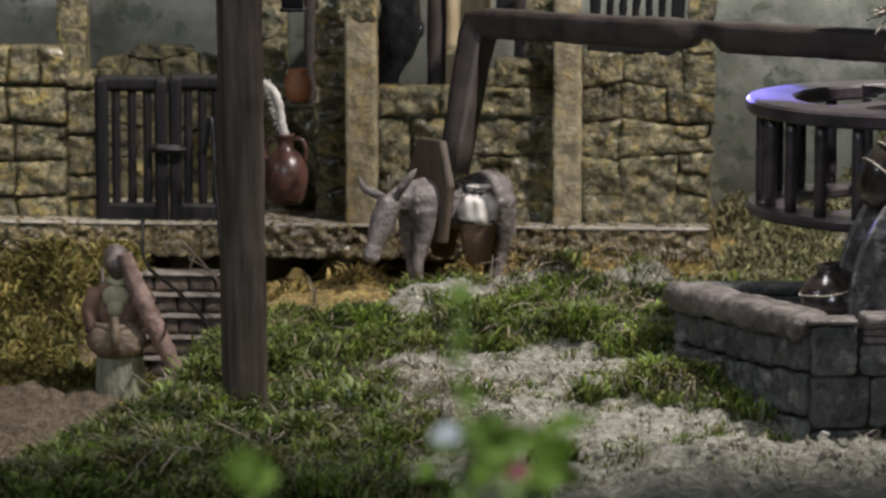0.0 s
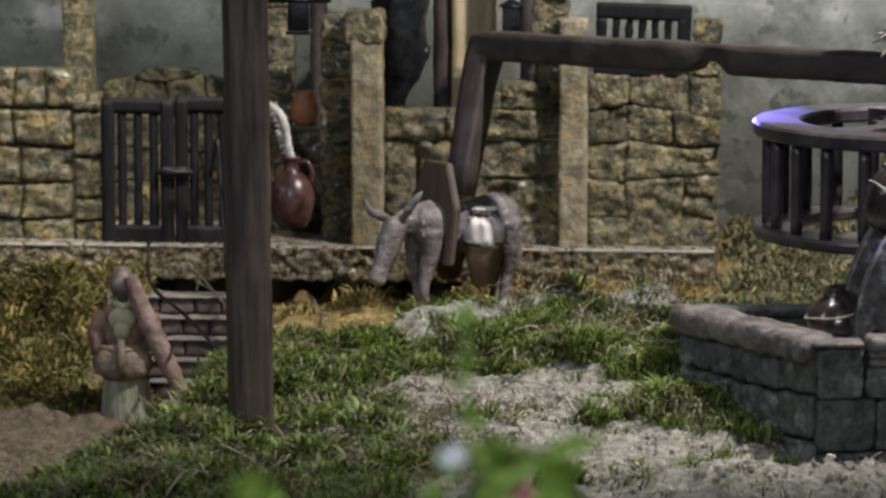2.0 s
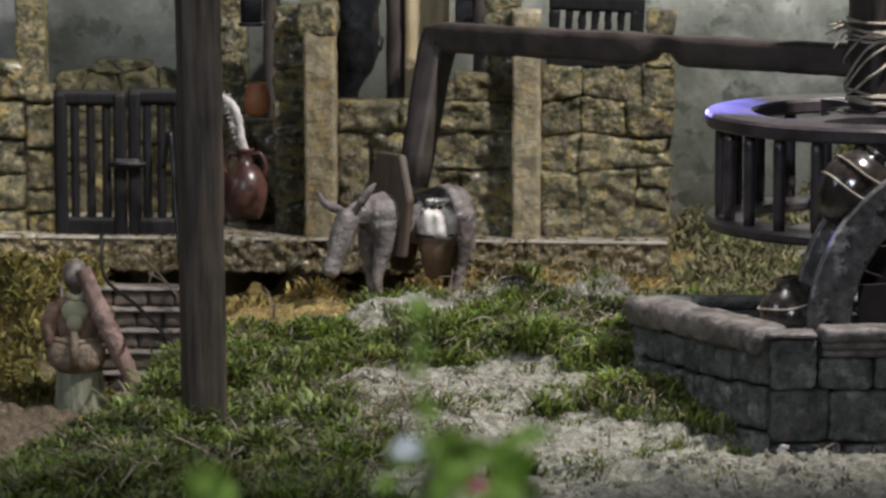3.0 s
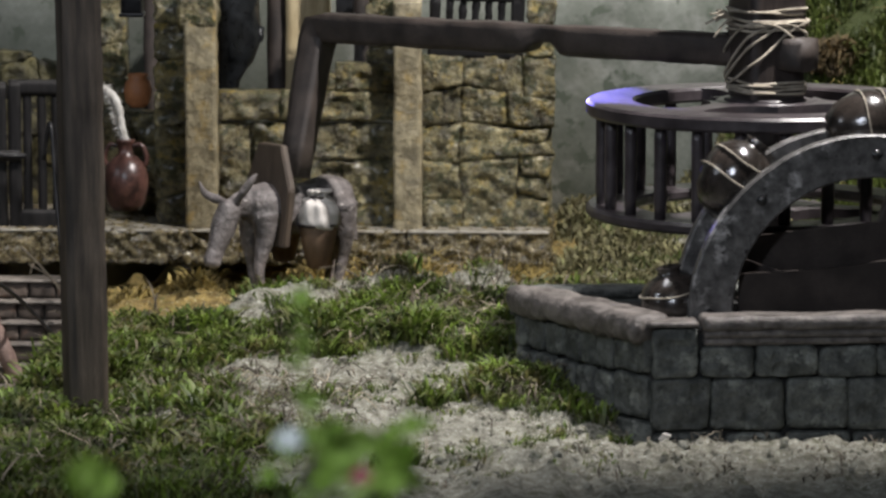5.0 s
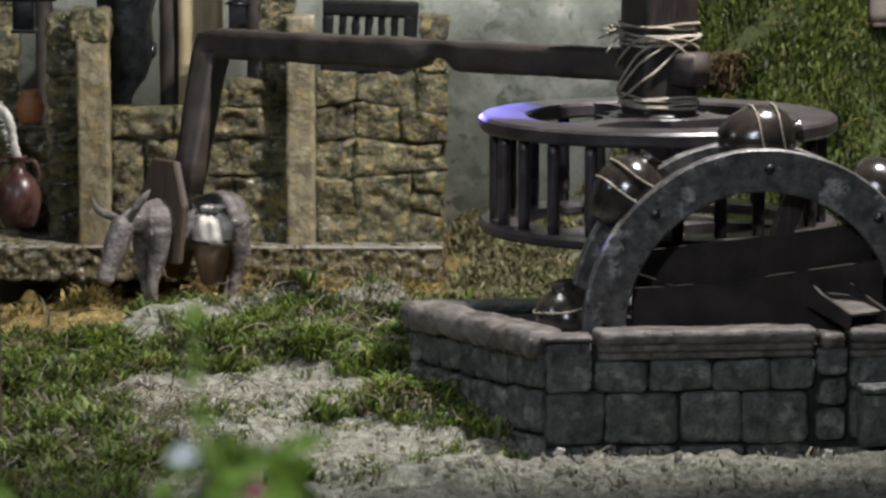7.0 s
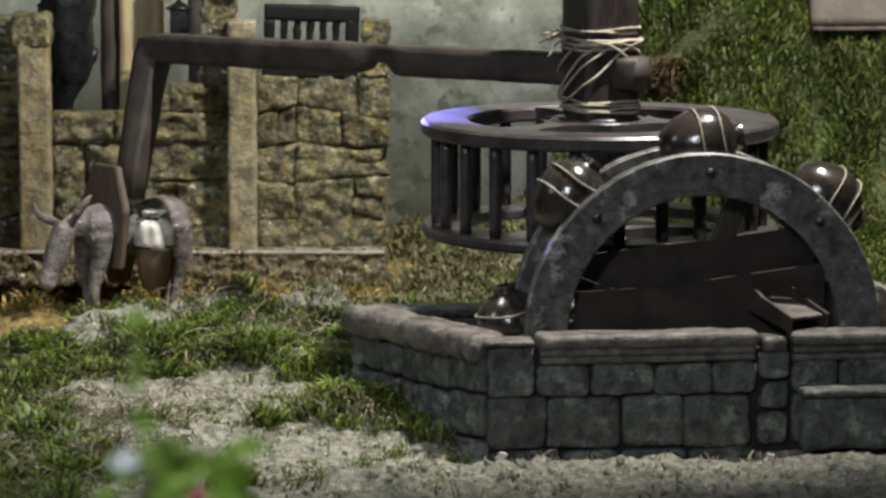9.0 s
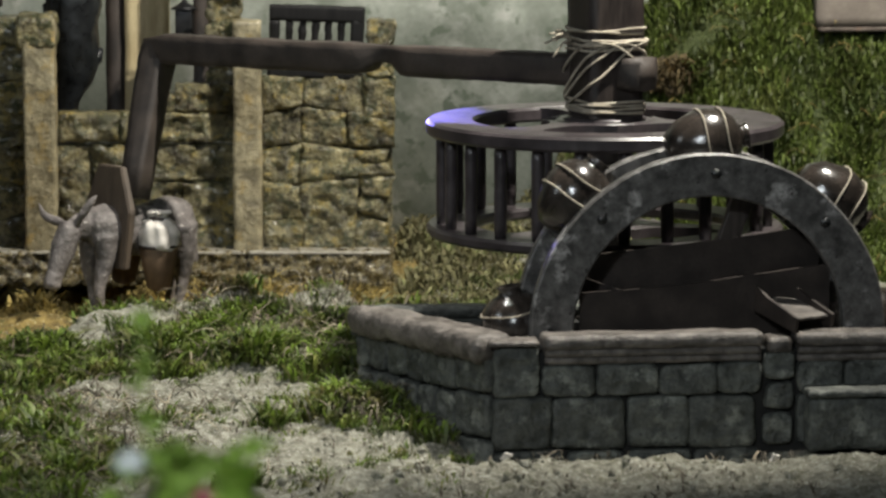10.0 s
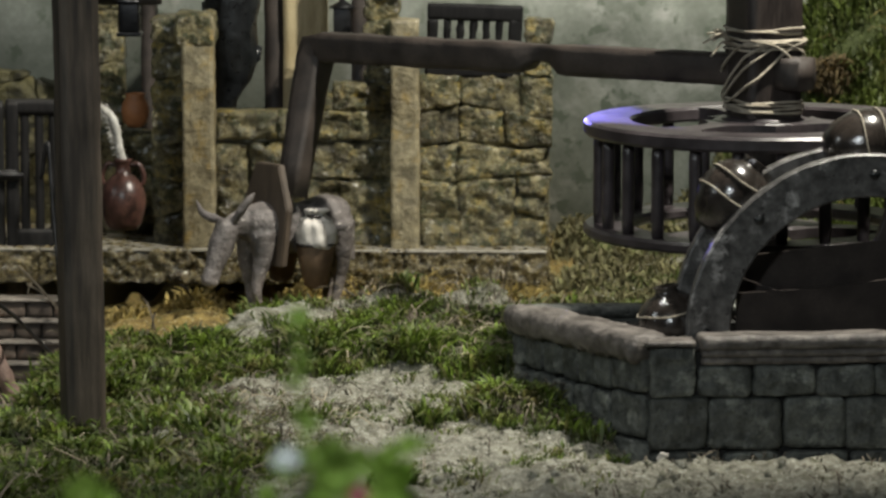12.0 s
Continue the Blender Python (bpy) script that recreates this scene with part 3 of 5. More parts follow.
def block_wall(name, x0, x1, y, z0, core_top, courses, label, depth=60, seed=1, amp=8.0, gap=3.0, wobble=7.0, mat=None):
    """A wall of big blocks. Each course gives its lower and upper height and the places of its joints along x."""
    mat = mat or WALL_STONE
    rng = random.Random(seed)
    wall = thing(name, (x0, y, z0), label=label, category="wall")
    core = rough_block((x1 - x0 - 12, depth - 24, core_top - z0 - 10), 20, 3, seed, 4, 40)
    part("core", core, mat, wall, "rough dark mortar between the blocks", at=put((x1 - x0) / 2, depth / 2 + 4, (core_top - z0) / 2))

    def bent(x, z):
        hold = 1.0 if x0 + 4 < x < x1 - 4 else 0.3
        return (x + hold * wobble * noise.noise(Vector((x / 70, z / 45, seed))), z + (wobble * noise.noise(Vector((x / 60, seed, z / 90))) if z0 + 2 < z < core_top - 20 else 0.3 * wobble * noise.noise(Vector((x / 40, seed, 0))) if z > z0 + 2 else 0))

    for lo, hi, joints in courses:
        for xa, xb in zip(joints, joints[1:]):
            corners = [bent(xa, lo), bent(xb, lo), bent(xb, hi), bent(xa, hi)]
            cx, cz = sum(c[0] for c in corners) / 4, sum(c[1] for c in corners) / 4
            quad = []
            for (x, z), (sx, sz) in zip(corners, ((1, 1), (-1, 1), (-1, -1), (1, -1))):
                quad.append((x - cx + sx * gap * rng.uniform(0.2, 1.0), z - cz + sz * gap * rng.uniform(0.2, 1.0)))
            part("stone", craggy(quad, depth * 0.85, rng.random() * 50, amp, (cx, cz)), mat, wall, at=put(cx - x0, rng.uniform(-6, 4), cz - z0))
    return wall


block_wall("ruined_stone_wall", -1082, -716, 1080, 116, 325, (
    (116, 168, (-1082, -988, -840, -716)), (168, 331, (-1082, -1012)), (168, 256, (-1012, -826, -716)), (256, 331, (-1012, -938, -716)),
    (336, 398, (-1082, -955, -716)), (398, 456, (-838, -716)), (398, 436, (-862, -838))),
    "low ruined olive stone wall with a stepped broken top", seed=4, amp=9, gap=0.2, wobble=20)
block_wall("ruined_stone_wall", -660, -388, 1066, 116, 465, (
    (116, 178, (-660, -577)), (178, 252, (-660, -577)), (116, 260, (-577, -462)), (252, 328, (-660, -577)), (260, 328, (-577, -462)), (330, 394, (-660, -580, -490, -388)),
    (394, 474, (-660, -576, -462, -388)), (116, 180, (-462, -402)), (182, 214, (-462, -406)), (216, 262, (-462, -398)), (264, 298, (-462, -396)), (298, 328, (-462, -396))),
    "ochre stone wall under a small barred window", seed=10, amp=8, gap=0.2, wobble=26)
block_wall("ruined_stone_wall", -2040, -1664, 1066, 116, 400, (
    (116, 166, (-2040, -1940, -1834, -1731)), (168, 240, (-2040, -1930, -1836, -1731)), (242, 312, (-2040, -1950, -1846, -1729)), (314, 392, (-2040, -1930, -1852, -1729)),
    (396, 478, (-2040, -1945, -1848, -1790, -1712)),
    (116, 158, (-1727, -1668)), (160, 206, (-1727, -1672)), (208, 292, (-1729, -1670)), (294, 386, (-1727, -1664)), (388, 426, (-1727, -1668))),
    "rough ochre block wall with dark joints beside the gate", seed=21, amp=8, gap=3.0, wobble=12)
masonry("stone_jamb", -1212, -1147, 1072, 116, (592, 592), (70, 60, 84), "dark broken stone jamb of the doorway", 120, seed=6)
masonry("stone_jamb", -775, -700, 1085, 440, (640, 655), (52, 44), "narrow brown stone stack above the ruined wall", 60, seed=12)
masonry("stone_stack", -448, -388, 1066, 472, (590, 596), (64, 56), "short pale stone stack beside the barred window", 56, seed=41)
masonry("ruined_stone_wall", -1400, -1205, 1240, 116, (300, 330, 360, 340), (80, 66), "low yellowish stone wall behind the hanging jug", seed=15)
# this wall's darkness is painted shade
masonry("ruined_stone_wall", -1720, -1380, 1385, 116, (420, 460, 440, 400), (84, 70), "mossy low stone wall behind the gate, shade painted into its colour", seed=24, mat=SHADED_MOSSY_STONE)
masonry("stone_column", -1358, -1296, 1290, 116, (720, 720), (78, 66), "tall rough yellowish stone column", 60, seed=30)


def pillar(x0, x1, y, z0, z1, label, mat, seed, cap=True):
    t = thing("stone_pillar", ((x0 + x1) / 2, y, z0), label=label, category="pillar", group="pillars of the ruin")
    ob = part("shaft", rough_block((x1 - x0, 56, z1 - z0), 8, 2.4, seed, 2.5, 70, 80), mat, t)
    ob.matrix_basis = put(0, 28, (z1 - z0) / 2)
    if cap:
        ob = part("capital", rough_block((x1 - x0 + 14, 66, 72), 9, 6, seed + 3, 9, 30), WALL_STONE, t)
        ob.matrix_basis = put(-5, 30, z1 - z0 - 28)


pillar(-718, -660, 1022, 116, 590, "pale yellow square stone pillar with a worn top", PALE_STONE, 2.0, False)
pillar(-1146, -1080, 1022, 116, 596, "pale worn square stone pillar with a broken top", PALE_STONE, 5.0)
pillar(-1752, -1690, 1085, 380, 740, "rough mossy stone pillar rising from the wall", WALL_STONE, 8.0, False)


def timber(x0, x1, y, z1, mat, label, d=70):
    t = thing("timber_post", ((x0 + x1) / 2, y, 116), label=label, category="post")
    ob = part("shaft", rough_block((x1 - x0, d, z1 - 116), 14, 2.0, x0 * 0.1, 4, 90), mat, t)
    ob.matrix_basis = put(0, d / 2, (z1 - 116) / 2)


timber(-965, -872, 1360, 760, YELLOW_WOOD, "broad yellowed wooden post behind the ruined wall")
timber(-1006, -966, 1372, 760, BEAM_WOOD, "brown wooden post beside a yellowed one")
timber(-1262, -1230, 1300, 760, BEAM_WOOD, "thin brown wooden post behind the doorway")
timber(-812, -778, 1230, 760, BEAM_WOOD, "brown wooden post behind the stone stack")


def barred_window():
    t = thing("barred_window", (-549, 1078, 543), label="black wooden window frame with carved upright bars, propped on the wall", category="window")
    for x, z, w, h in ((0, 58, 196, 34), (0, -57, 196, 36), (-86, 0, 22, 90), (84, 0, 28, 90)):
        part("frame_bar", rough_block((w, 22, h), 6, 1.5, x + z, 3), GATE_WOOD, t, at=put(x + 0.035 * z, 0, z, 0, 2, 0))
    for i in range(5):
        part("bar", rough_block((15, 16, 92), 6, 3.0, i * 3.0, 4, 16), GATE_WOOD, t, at=put(-56 + i * 26.5, 0, 0, 0, 3, 0))


barred_window()


def gate_leaf(name, x0, x1, z0, z1, seed):
    t = thing(name, (x0, 1040, z0), label="black wooden gate leaf with upright slats, closed", category="gate", group="gate leaves")
    w, h = x1 - x0, z1 - z0
    part("top_rail", rough_block((w, 18, 34), 10, 1.2, seed, 3), GATE_WOOD, t, at=put(w / 2, 0, h - 17))
    part("bottom_rail", rough_block((w, 18, 50), 10, 1.2, seed + 1, 3), GATE_WOOD, t, at=put(w / 2, 0, 25))
    n = 5
    for i in range(n):
        wide = 28 if i in (0, n - 1) else 19
        part("slat", rough_block((wide, 12, h - 12), 9, 1.2, seed + i, 3), GATE_WOOD, t, at=put(10 + (w - 20) * i / (n - 1) + (4 if i == 0 else -4 if i == n - 1 else 0), -4 if i in (0, n - 1) else 0, h / 2))
    return t


gate_leaf("gate_leaf", -1664, -1513, 106, 420, 3)
gate_leaf("gate_leaf", -1511, -1372, 106, 424, 13)
lock = thing("gate_lock", (-1512, 1026, 268), label="black iron lock plate across the gate leaves", category="lock")
part("plate", rough_block((56, 16, 22), 6, 1, 2, 4), IRON, lock)
part("bolt", tube(bmesh.new(), [(-38, -8, 0), (40, -8, 0)], 6), IRON, lock)


def stairs():
    t = thing("stone_stairs", (-1460, 990, -195), label="grey stone steps leading up to the plinth", category="stairs")
    rng = random.Random(61)
    for i in range(7):
        z = 215 - i * 40
        part("step", rough_block((240, 66, 7), 8, 1.5, i * 2.1, 2, 50), STEP_STONE, t, "worn pale stone step", at=put(0, -27 - i * 24, z + 1, 0, 0, 1.5))
        part("riser", rough_block((234, 50, max(10, z - 12)), 16, 1.5, i, 3), MORTAR, t, "dark joints", at=put(0, -20 - i * 24, (z - 12) / 2, 0, 0, 1.5))
        x = -117.0 - rng.uniform(0, 30)
        while x < 117:
            w = rng.uniform(44, 78)
            a, b = max(x, -117), min(x + w - 3, 117)
            if b - a > 12:
                part("brick", rough_block((b - a, 10, 31), 7, 1.6, x + i, 3), BRICK, t, at=put((a + b) / 2, -48 - i * 24 + 0.026 * (a + b) / 2, z - 18, 0, 0, 1.5))
            x += w


stairs()


def jug(name, at, body, scale, label, seed=1):
    t = thing(name, at, label=label, category="jug")
    s = scale
    prof = [(4, 0), (26, 2), (34, 14), (40, 40), (41, 62), (34, 84), (22, 97), (14, 103), (12.5, 116), (14, 124), (18, 128), (13, 130), (9, 120)]
    part("body", lathe(bmesh.new(), [(r * s, z * s) for r, z in prof], 32), body, t)
    for sx in (-1, 1):
        pts = spline([(sx * 13 * s, 0, 118 * s), (sx * 29 * s, 0, 119 * s), (sx * 38 * s, 0, 98 * s), (sx * 35 * s, 0, 82 * s)], 6)
        part("handle", tube(bmesh.new(), pts, 4.5 * s, 8), body, t)
    return t


jug("hanging_jug", (-1252, 900, 172), TERRACOTTA, 1.12, "red terracotta jug with two handles, hanging from a rope")
rope = thing("hanging_rope", (-1252, 900, 312), label="thick frayed white rope holding the jug", category="rope")
part("strand", tube(bmesh.new(), spline([(0, 0, 0), (-8, 0, 34), (-14, 0, 74), (-34, 0, 102), (-58, 0, 112), (-76, 0, 112)], 8), [8 + 1.2 * noise.noise(Vector((i * 0.7, 2, 0))) for i in range(41)], 10, 0.5), FLEECE, rope)
rng = random.Random(5)
bm = bmesh.new()
for i in range(170):
    u = rng.random()
    p = Vector((-34 * u - 6, 0, 112 * u ** 0.8))
    d = Vector((rng.uniform(-1, 1), rng.uniform(-1, 0.4), rng.uniform(-0.4, 1.2))).normalized()
    tube(bm, [p, p + d * 9, p + d * 15 + Vector((0, 0, -2))], [1.0, 0.8, 0.4], 4)
part("frayed_fibres", bm, FLEECE, rope)
bar = thing("rope_bracket", (-1330, 900, 418), label="dark wooden bracket that carries the rope", category="bracket")
part("bar", rough_block((60, 26, 22), 9, 1, 4, 4), DARK_WOOD, bar)
part("stake", rough_block((26, 26, 320), 14, 1, 5, 4), DARK_WOOD, bar, at=put(-12, 0, -150))
pot = thing("orange_pot", (-1268, 1250, 345), label="small orange clay pot standing on the low wall", category="pot")
part("body", lathe(bmesh.new(), [(16, 0), (26, 12), (30, 34), (26, 52), (19, 62), (22, 70), (18, 71), (14, 60)], 24), ORANGE_CLAY, pot)


def lantern(at):
    t = thing("hanging_lantern", at, label="small black iron lantern hanging from a post", category="lantern", group="lanterns")
    part("case", box(bmesh.new(), (36, 36, 52), (0, 0, 0), 3), IRON, t)
    part("cap", lathe(bmesh.new(), [(29, 25), (22, 31), (8, 39), (3, 46)], 8), IRON, t)
    part("foot", box(bmesh.new(), (42, 42, 7), (0, 0, -29), 2), IRON, t)
    part("hook", tube(bmesh.new(), spline([(0, 0, 40), (0, 0, 60), (14, 0, 72), (30, 0, 66)], 5), 2.5, 6), IRON, t)


lantern((-828, 1215, 574))
lantern((-1096, -250, 694))
arm = thing("lamp_bracket", (-1155, -250, 738), label="dark wooden bracket arm on the square post", category="bracket")
part("bar", rough_block((150, 34, 46), 10, 1.2, 3, 3), DARK_WOOD, arm, at=put(40, 0, 0))


def charred_trunk():
    t = thing("charred_trunk", (-1065, 1250, 116), label="black charred tree trunk with a bulky forked top", category="trunk")
    bm = bmesh.new()
    prof = [(28, 0), (24, 120), (22, 230), (24, 290), (40, 335), (54, 380), (52, 430), (57, 490), (52, 600)]
    tube(bm, [(-20 + 24 * ease(260, 360, z), 0, z) for r, z in prof], [r for r, z in prof], 20, 0.35)
    part("bole", bm, BLACK, t)
    for i in range(5):
        a = i * 1.4
        part("stub", tube(bmesh.new(), [(30 * math.cos(a), 24 * math.sin(a), 370 + i * 40), (52 * math.cos(a), 40 * math.sin(a), 380 + i * 44), (60 * math.cos(a), 46 * math.sin(a), 400 + i * 46)], [20, 15, 7], 10, 0.4), BLACK, t)


charred_trunk()

# ---- the noria ----
WHEEL_AT, WHEEL_R = (150, -385, 178), 306


def annulus(bm, r0, r1, z0, z1, seg=72, bev=3.0):
    prof = [(r0, z0 + bev), (r0 + bev, z0), (r1 - bev, z0), (r1, z0 + bev), (r1, z1 - bev), (r1 - bev, z1), (r0 + bev, z1), (r0, z1 - bev)]
    rings = [[bm.verts.new((r * math.cos(2 * math.pi * i / seg), r * math.sin(2 * math.pi * i / seg), z)) for i in range(seg)] for r, z in prof]
    for a, b in zip(rings, rings[1:] + rings[:1]):
        for i in range(seg):
            bm.faces.new((a[i], a[(i + 1) % seg], b[(i + 1) % seg], b[i]))
    return bm


def lantern_gear():
    t = thing("lantern_gear", (0, 0, 0), label="dark wooden lantern gear of two discs joined by round staves", category="gear")
    for z0, z1, label in ((470, 497, "upper wooden disc with kidney shaped openings"), (292, 312, "lower wooden disc")):
        disc = part("disc", annulus(bmesh.new(), 232, 318, z0, z1, 72, 5.0), GEAR_WOOD, t, label)
        crease(disc)
        for a in (105, 228, 345):
            # the spoke flares into the hub and into the rim
            side = [(70 + 176 * k / 16, 25 + 62 * abs(k / 8 - 1) ** 3.2) for k in range(17)]
            bm = prism(bmesh.new(), side + [(x, -y) for x, y in reversed(side)], z0 + 1, z1 - 1.5)
            bmesh.ops.rotate(bm, verts=bm.verts, matrix=Euler((0, 0, radians(a))).to_matrix())
            part("spoke", bm, GEAR_WOOD, disc, smooth=False)
        part("hub_plate", lathe(bmesh.new(), [(90, z0 + 2), (90, z1 - 3), (87, z1 - 0.5)], 32), GEAR_WOOD, disc, smooth=False)
    stave = mesh_of("stave", lathe(bmesh.new(), [(10, 0), (11.5, 30), (11, 90), (11.5, 140), (10, 160)], 10), GEAR_WOOD)
    for i in range(24):
        a = 2 * math.pi * (i + 0.3) / 24
        part("stave", stave, None, t, at=put(290 * math.cos(a), 290 * math.sin(a), 311))


lantern_gear()


def post_shaft():
    t = thing("gear_post", (0, 0, 0), 24, label="thick dark wooden upright post of the noria bound with string", category="post")
    part("upper_beam", rough_block((104, 104, 520), 16, 2.0, 3, 6, 120), DARK_WOOD, t, at=put(0, 0, 740))
    part("lower_shaft", lathe(bmesh.new(), [(40, -30), (40, 480)], 24), DARK_WOOD, t)
    part("hub", lathe(bmesh.new(), [(74, 478), (74, 499), (70, 502), (50, 503)], 32), GEAR_WOOD, t)


post_shaft()
THETA = math.atan2(660, -845) + radians(0.8)
ALONG = Vector((math.cos(THETA), math.sin(THETA), 0))
AHEAD = Vector((-ALONG.y, ALONG.x, 0))


def winding(seed, n, z0, z1, r):
    rng = random.Random(seed)
    for k in range(n):
        za = rng.uniform(z0, z1)
        zb = za + rng.uniform(-1, 1) * 7
        if z1 - z0 > 100:
            za, zb = z0 + rng.uniform(0, 16), z1 - rng.uniform(0, 16)
        ph = rng.uniform(0, 6.28)
        pts = []
        for i in range(41):
            a = 2 * math.pi * i / 40
            half = r / max(abs(math.cos(a - radians(24))), abs(math.sin(a - radians(24))))
            rad = min(half, r * 1.27) + 4 + 3 * math.sin(3 * a + ph)
            pts.append((rad * math.cos(a), rad * math.sin(a), za + (zb - za) * 0.5 * (1 - math.cos(a + ph)) + 1.5 * math.sin(3 * a + ph)))
        part("string_loop", tube(bmesh.new(), pts, 2.7, 6), STRING, binding)


binding = thing("string_binding", (0, 0, 0), label="loops of pale jute string tied round the post and beam", category="string")
winding(2, 7, 616, 654, 53)
winding(8, 5, 506, 534, 53)
winding(11, 4, 512, 648, 56)
rng = random.Random(3)
for i in range(12):
    d = Vector((-1, rng.uniform(-1, 0.2), rng.uniform(-0.8, 0.9))).normalized()
    p = Vector((-62, -34, 640))
    part("string_end", tube(bmesh.new(), spline([p, p + d * 18 + Vector((0, 0, 6)), p + d * rng.uniform(28, 48) + Vector((0, 0, -4))], 4), 2.0, 5), STRING, binding)


def draw_beam():
    """The bent pole: from the post out to the elbow and down to the donkey's collar."""
    t = thing("draw_beam", (0, 0, 0), label="bent brown wooden draw beam from the post to the donkey's collar", category="beam")
    elbow = ALONG * 1045 + Vector((0, 0, 568))
    foot = elbow + AHEAD * 70 + Vector((0, 0, -222))
    pts = [-ALONG * 92 + Vector((0, 0, 582)), ALONG * 60 + Vector((0, 0, 582)), ALONG * 420 + Vector((0, 0, 580))]
    bm = bmesh.new()
    path = [pts[0] + (pts[1] - pts[0]) * k / 4 for k in range(4)] + [pts[1] + (elbow - pts[1]) * k / 60 for k in range(60)]
    radii = []
    for p in path:
        d = p.dot(ALONG)
        notch = math.exp(-((d - 490) / 42) ** 4)
        radii.append(29 - 12 * notch + 1.5 * noise.noise(p * 0.02))
    for k, p in enumerate(path):
        d = p.dot(ALONG)
        path[k] = p + Vector((0, 0, 11 * math.exp(-((d - 490) / 42) ** 4)))
    bend = [elbow + ALONG * 4, elbow + ALONG * 10 + Vector((0, 0, -26)) + AHEAD * 6]
    path += [elbow - ALONG * 8] + bend
    radii += [29, 29, 29]
    for k in range(1, 9):
        path.append(bend[-1] + (foot - bend[-1]) * k / 8)
        radii.append(29 - 0.5 * k)
    path.append(foot + AHEAD * 16 + Vector((0, 0, -60)))
    radii.append(24)
    tube(bm, path, radii, 24, 0.08, AHEAD.copy(), 0.75)
    part("pole", bm, BEAM_WOOD, t)


draw_beam()


# the donkey's place and heading
BEAST, HEADING = (-888, 608, 46), 220


def on_beast(x, y, z):
    a = radians(HEADING)
    return (BEAST[0] + x * math.cos(a) - y * math.sin(a), BEAST[1] + x * math.sin(a) + y * math.cos(a), BEAST[2] + z)


def yoke_board():
    t = thing("yoke_board", on_beast(58, 0, 104), HEADING, label="brown coffin shaped yoke board on the donkey's neck", category="board")
    outline = [(-44, 196), (34, 196), (68, 112), (56, 0), (-60, 0), (-82, 112)]
    bm = prism(bmesh.new(), outline, -8, 8)
    for v in bm.verts:
        v.co = Vector((v.co.z - 0.06 * v.co.y, v.co.x, v.co.y))
    bmesh.ops.bevel(bm, geom=bm.edges[:], offset=2.5, segments=2, affect="EDGES")
    part("board", bm, YOKE_WOOD, t, smooth=False)


yoke_board()


def donkey():
    """A painted figure in one plain mesh; it looks along +x."""
    bm = bmesh.new()

    def limb(points, radii, flat=1.0, n=6):
        """A swept, rounded limb; flat narrows it across."""
        path = spline(points, n)
        many = len(path)
        sizes = []
        for k in range(many):
            f = k * (len(radii) - 1) / (many - 1)
            i = min(len(radii) - 2, int(f))
            sizes.append(radii[i] + (radii[i + 1] - radii[i]) * (f - i))
        before = len(bm.verts)
        tube(bm, path, sizes, 16)
        bm.verts.ensure_lookup_table()
        mid = sum((Vector(p) for p in points), Vector()) / len(points)
        for v in bm.verts[before:]:
            v.co.y = mid.y + (v.co.y - mid.y) * flat

    limb([(-128, 0, 176), (-112, 0, 180), (-70, 0, 178), (-10, 0, 170), (50, 0, 174), (92, 0, 178), (112, 0, 172)], [18, 42, 54, 50, 50, 50, 44, 18], 0.88)
    limb([(66, 0, 190), (102, 0, 190), (130, 0, 188), (150, 0, 180)], [40, 33, 26, 20], 0.58)
    limb([(144, 0, 196), (152, 0, 184), (166, 0, 150), (184, 0, 106), (194, 0, 82), (198, 0, 72)], [10, 24, 27, 18, 19, 12], 0.86)
    limb([(152, 0, 160), (160, 0, 146), (170, 0, 128)], [16, 20, 12], 0.8)
    limb([(150, -14, 194), (156, -40, 198), (160, -72, 206), (156, -98, 228)], [6, 10, 8, 2], 1.0)
    limb([(146, 14, 196), (138, 28, 218), (126, 38, 240), (116, 44, 254)], [6, 9, 8, 2], 1.0)
    for s in (-1, 1):
        limb([(84, s * 22, 170), (88, s * 25, 120), (92 + 9 * s, s * 25, 66), (88 + 9 * s, s * 25, 24), (92 + 9 * s, s * 25, 8), (96 + 9 * s, s * 25, 0)], [28, 19, 11, 8, 9, 13])
        limb([(-86, s * 24, 176), (-92, s * 27, 122), (-104 + 9 * s, s * 27, 72), (-94 + 9 * s, s * 27, 26), (-90 + 9 * s, s * 27, 8), (-86 + 9 * s, s * 27, 0)], [42, 30, 14, 9, 10, 13])
    limb([(-122, 0, 208), (-140, 0, 180), (-144, 0, 130), (-142, 0, 96)], [8, 7, 7, 10])
    t = new("donkey_figure", mesh_of("donkey_figure", bm, HIDE))
    t.modifiers.new("merge", "REMESH").voxel_size = 3.6 * U
    t.modifiers["merge"].use_smooth_shade = True
    s = t.modifiers.new("soften", "SMOOTH")
    s.iterations = 5
    t.matrix_basis = put(*BEAST, 0, 0, HEADING)
    return tagged(t, "painted grey brown donkey figure walking on the track", "figurine")


donkey()


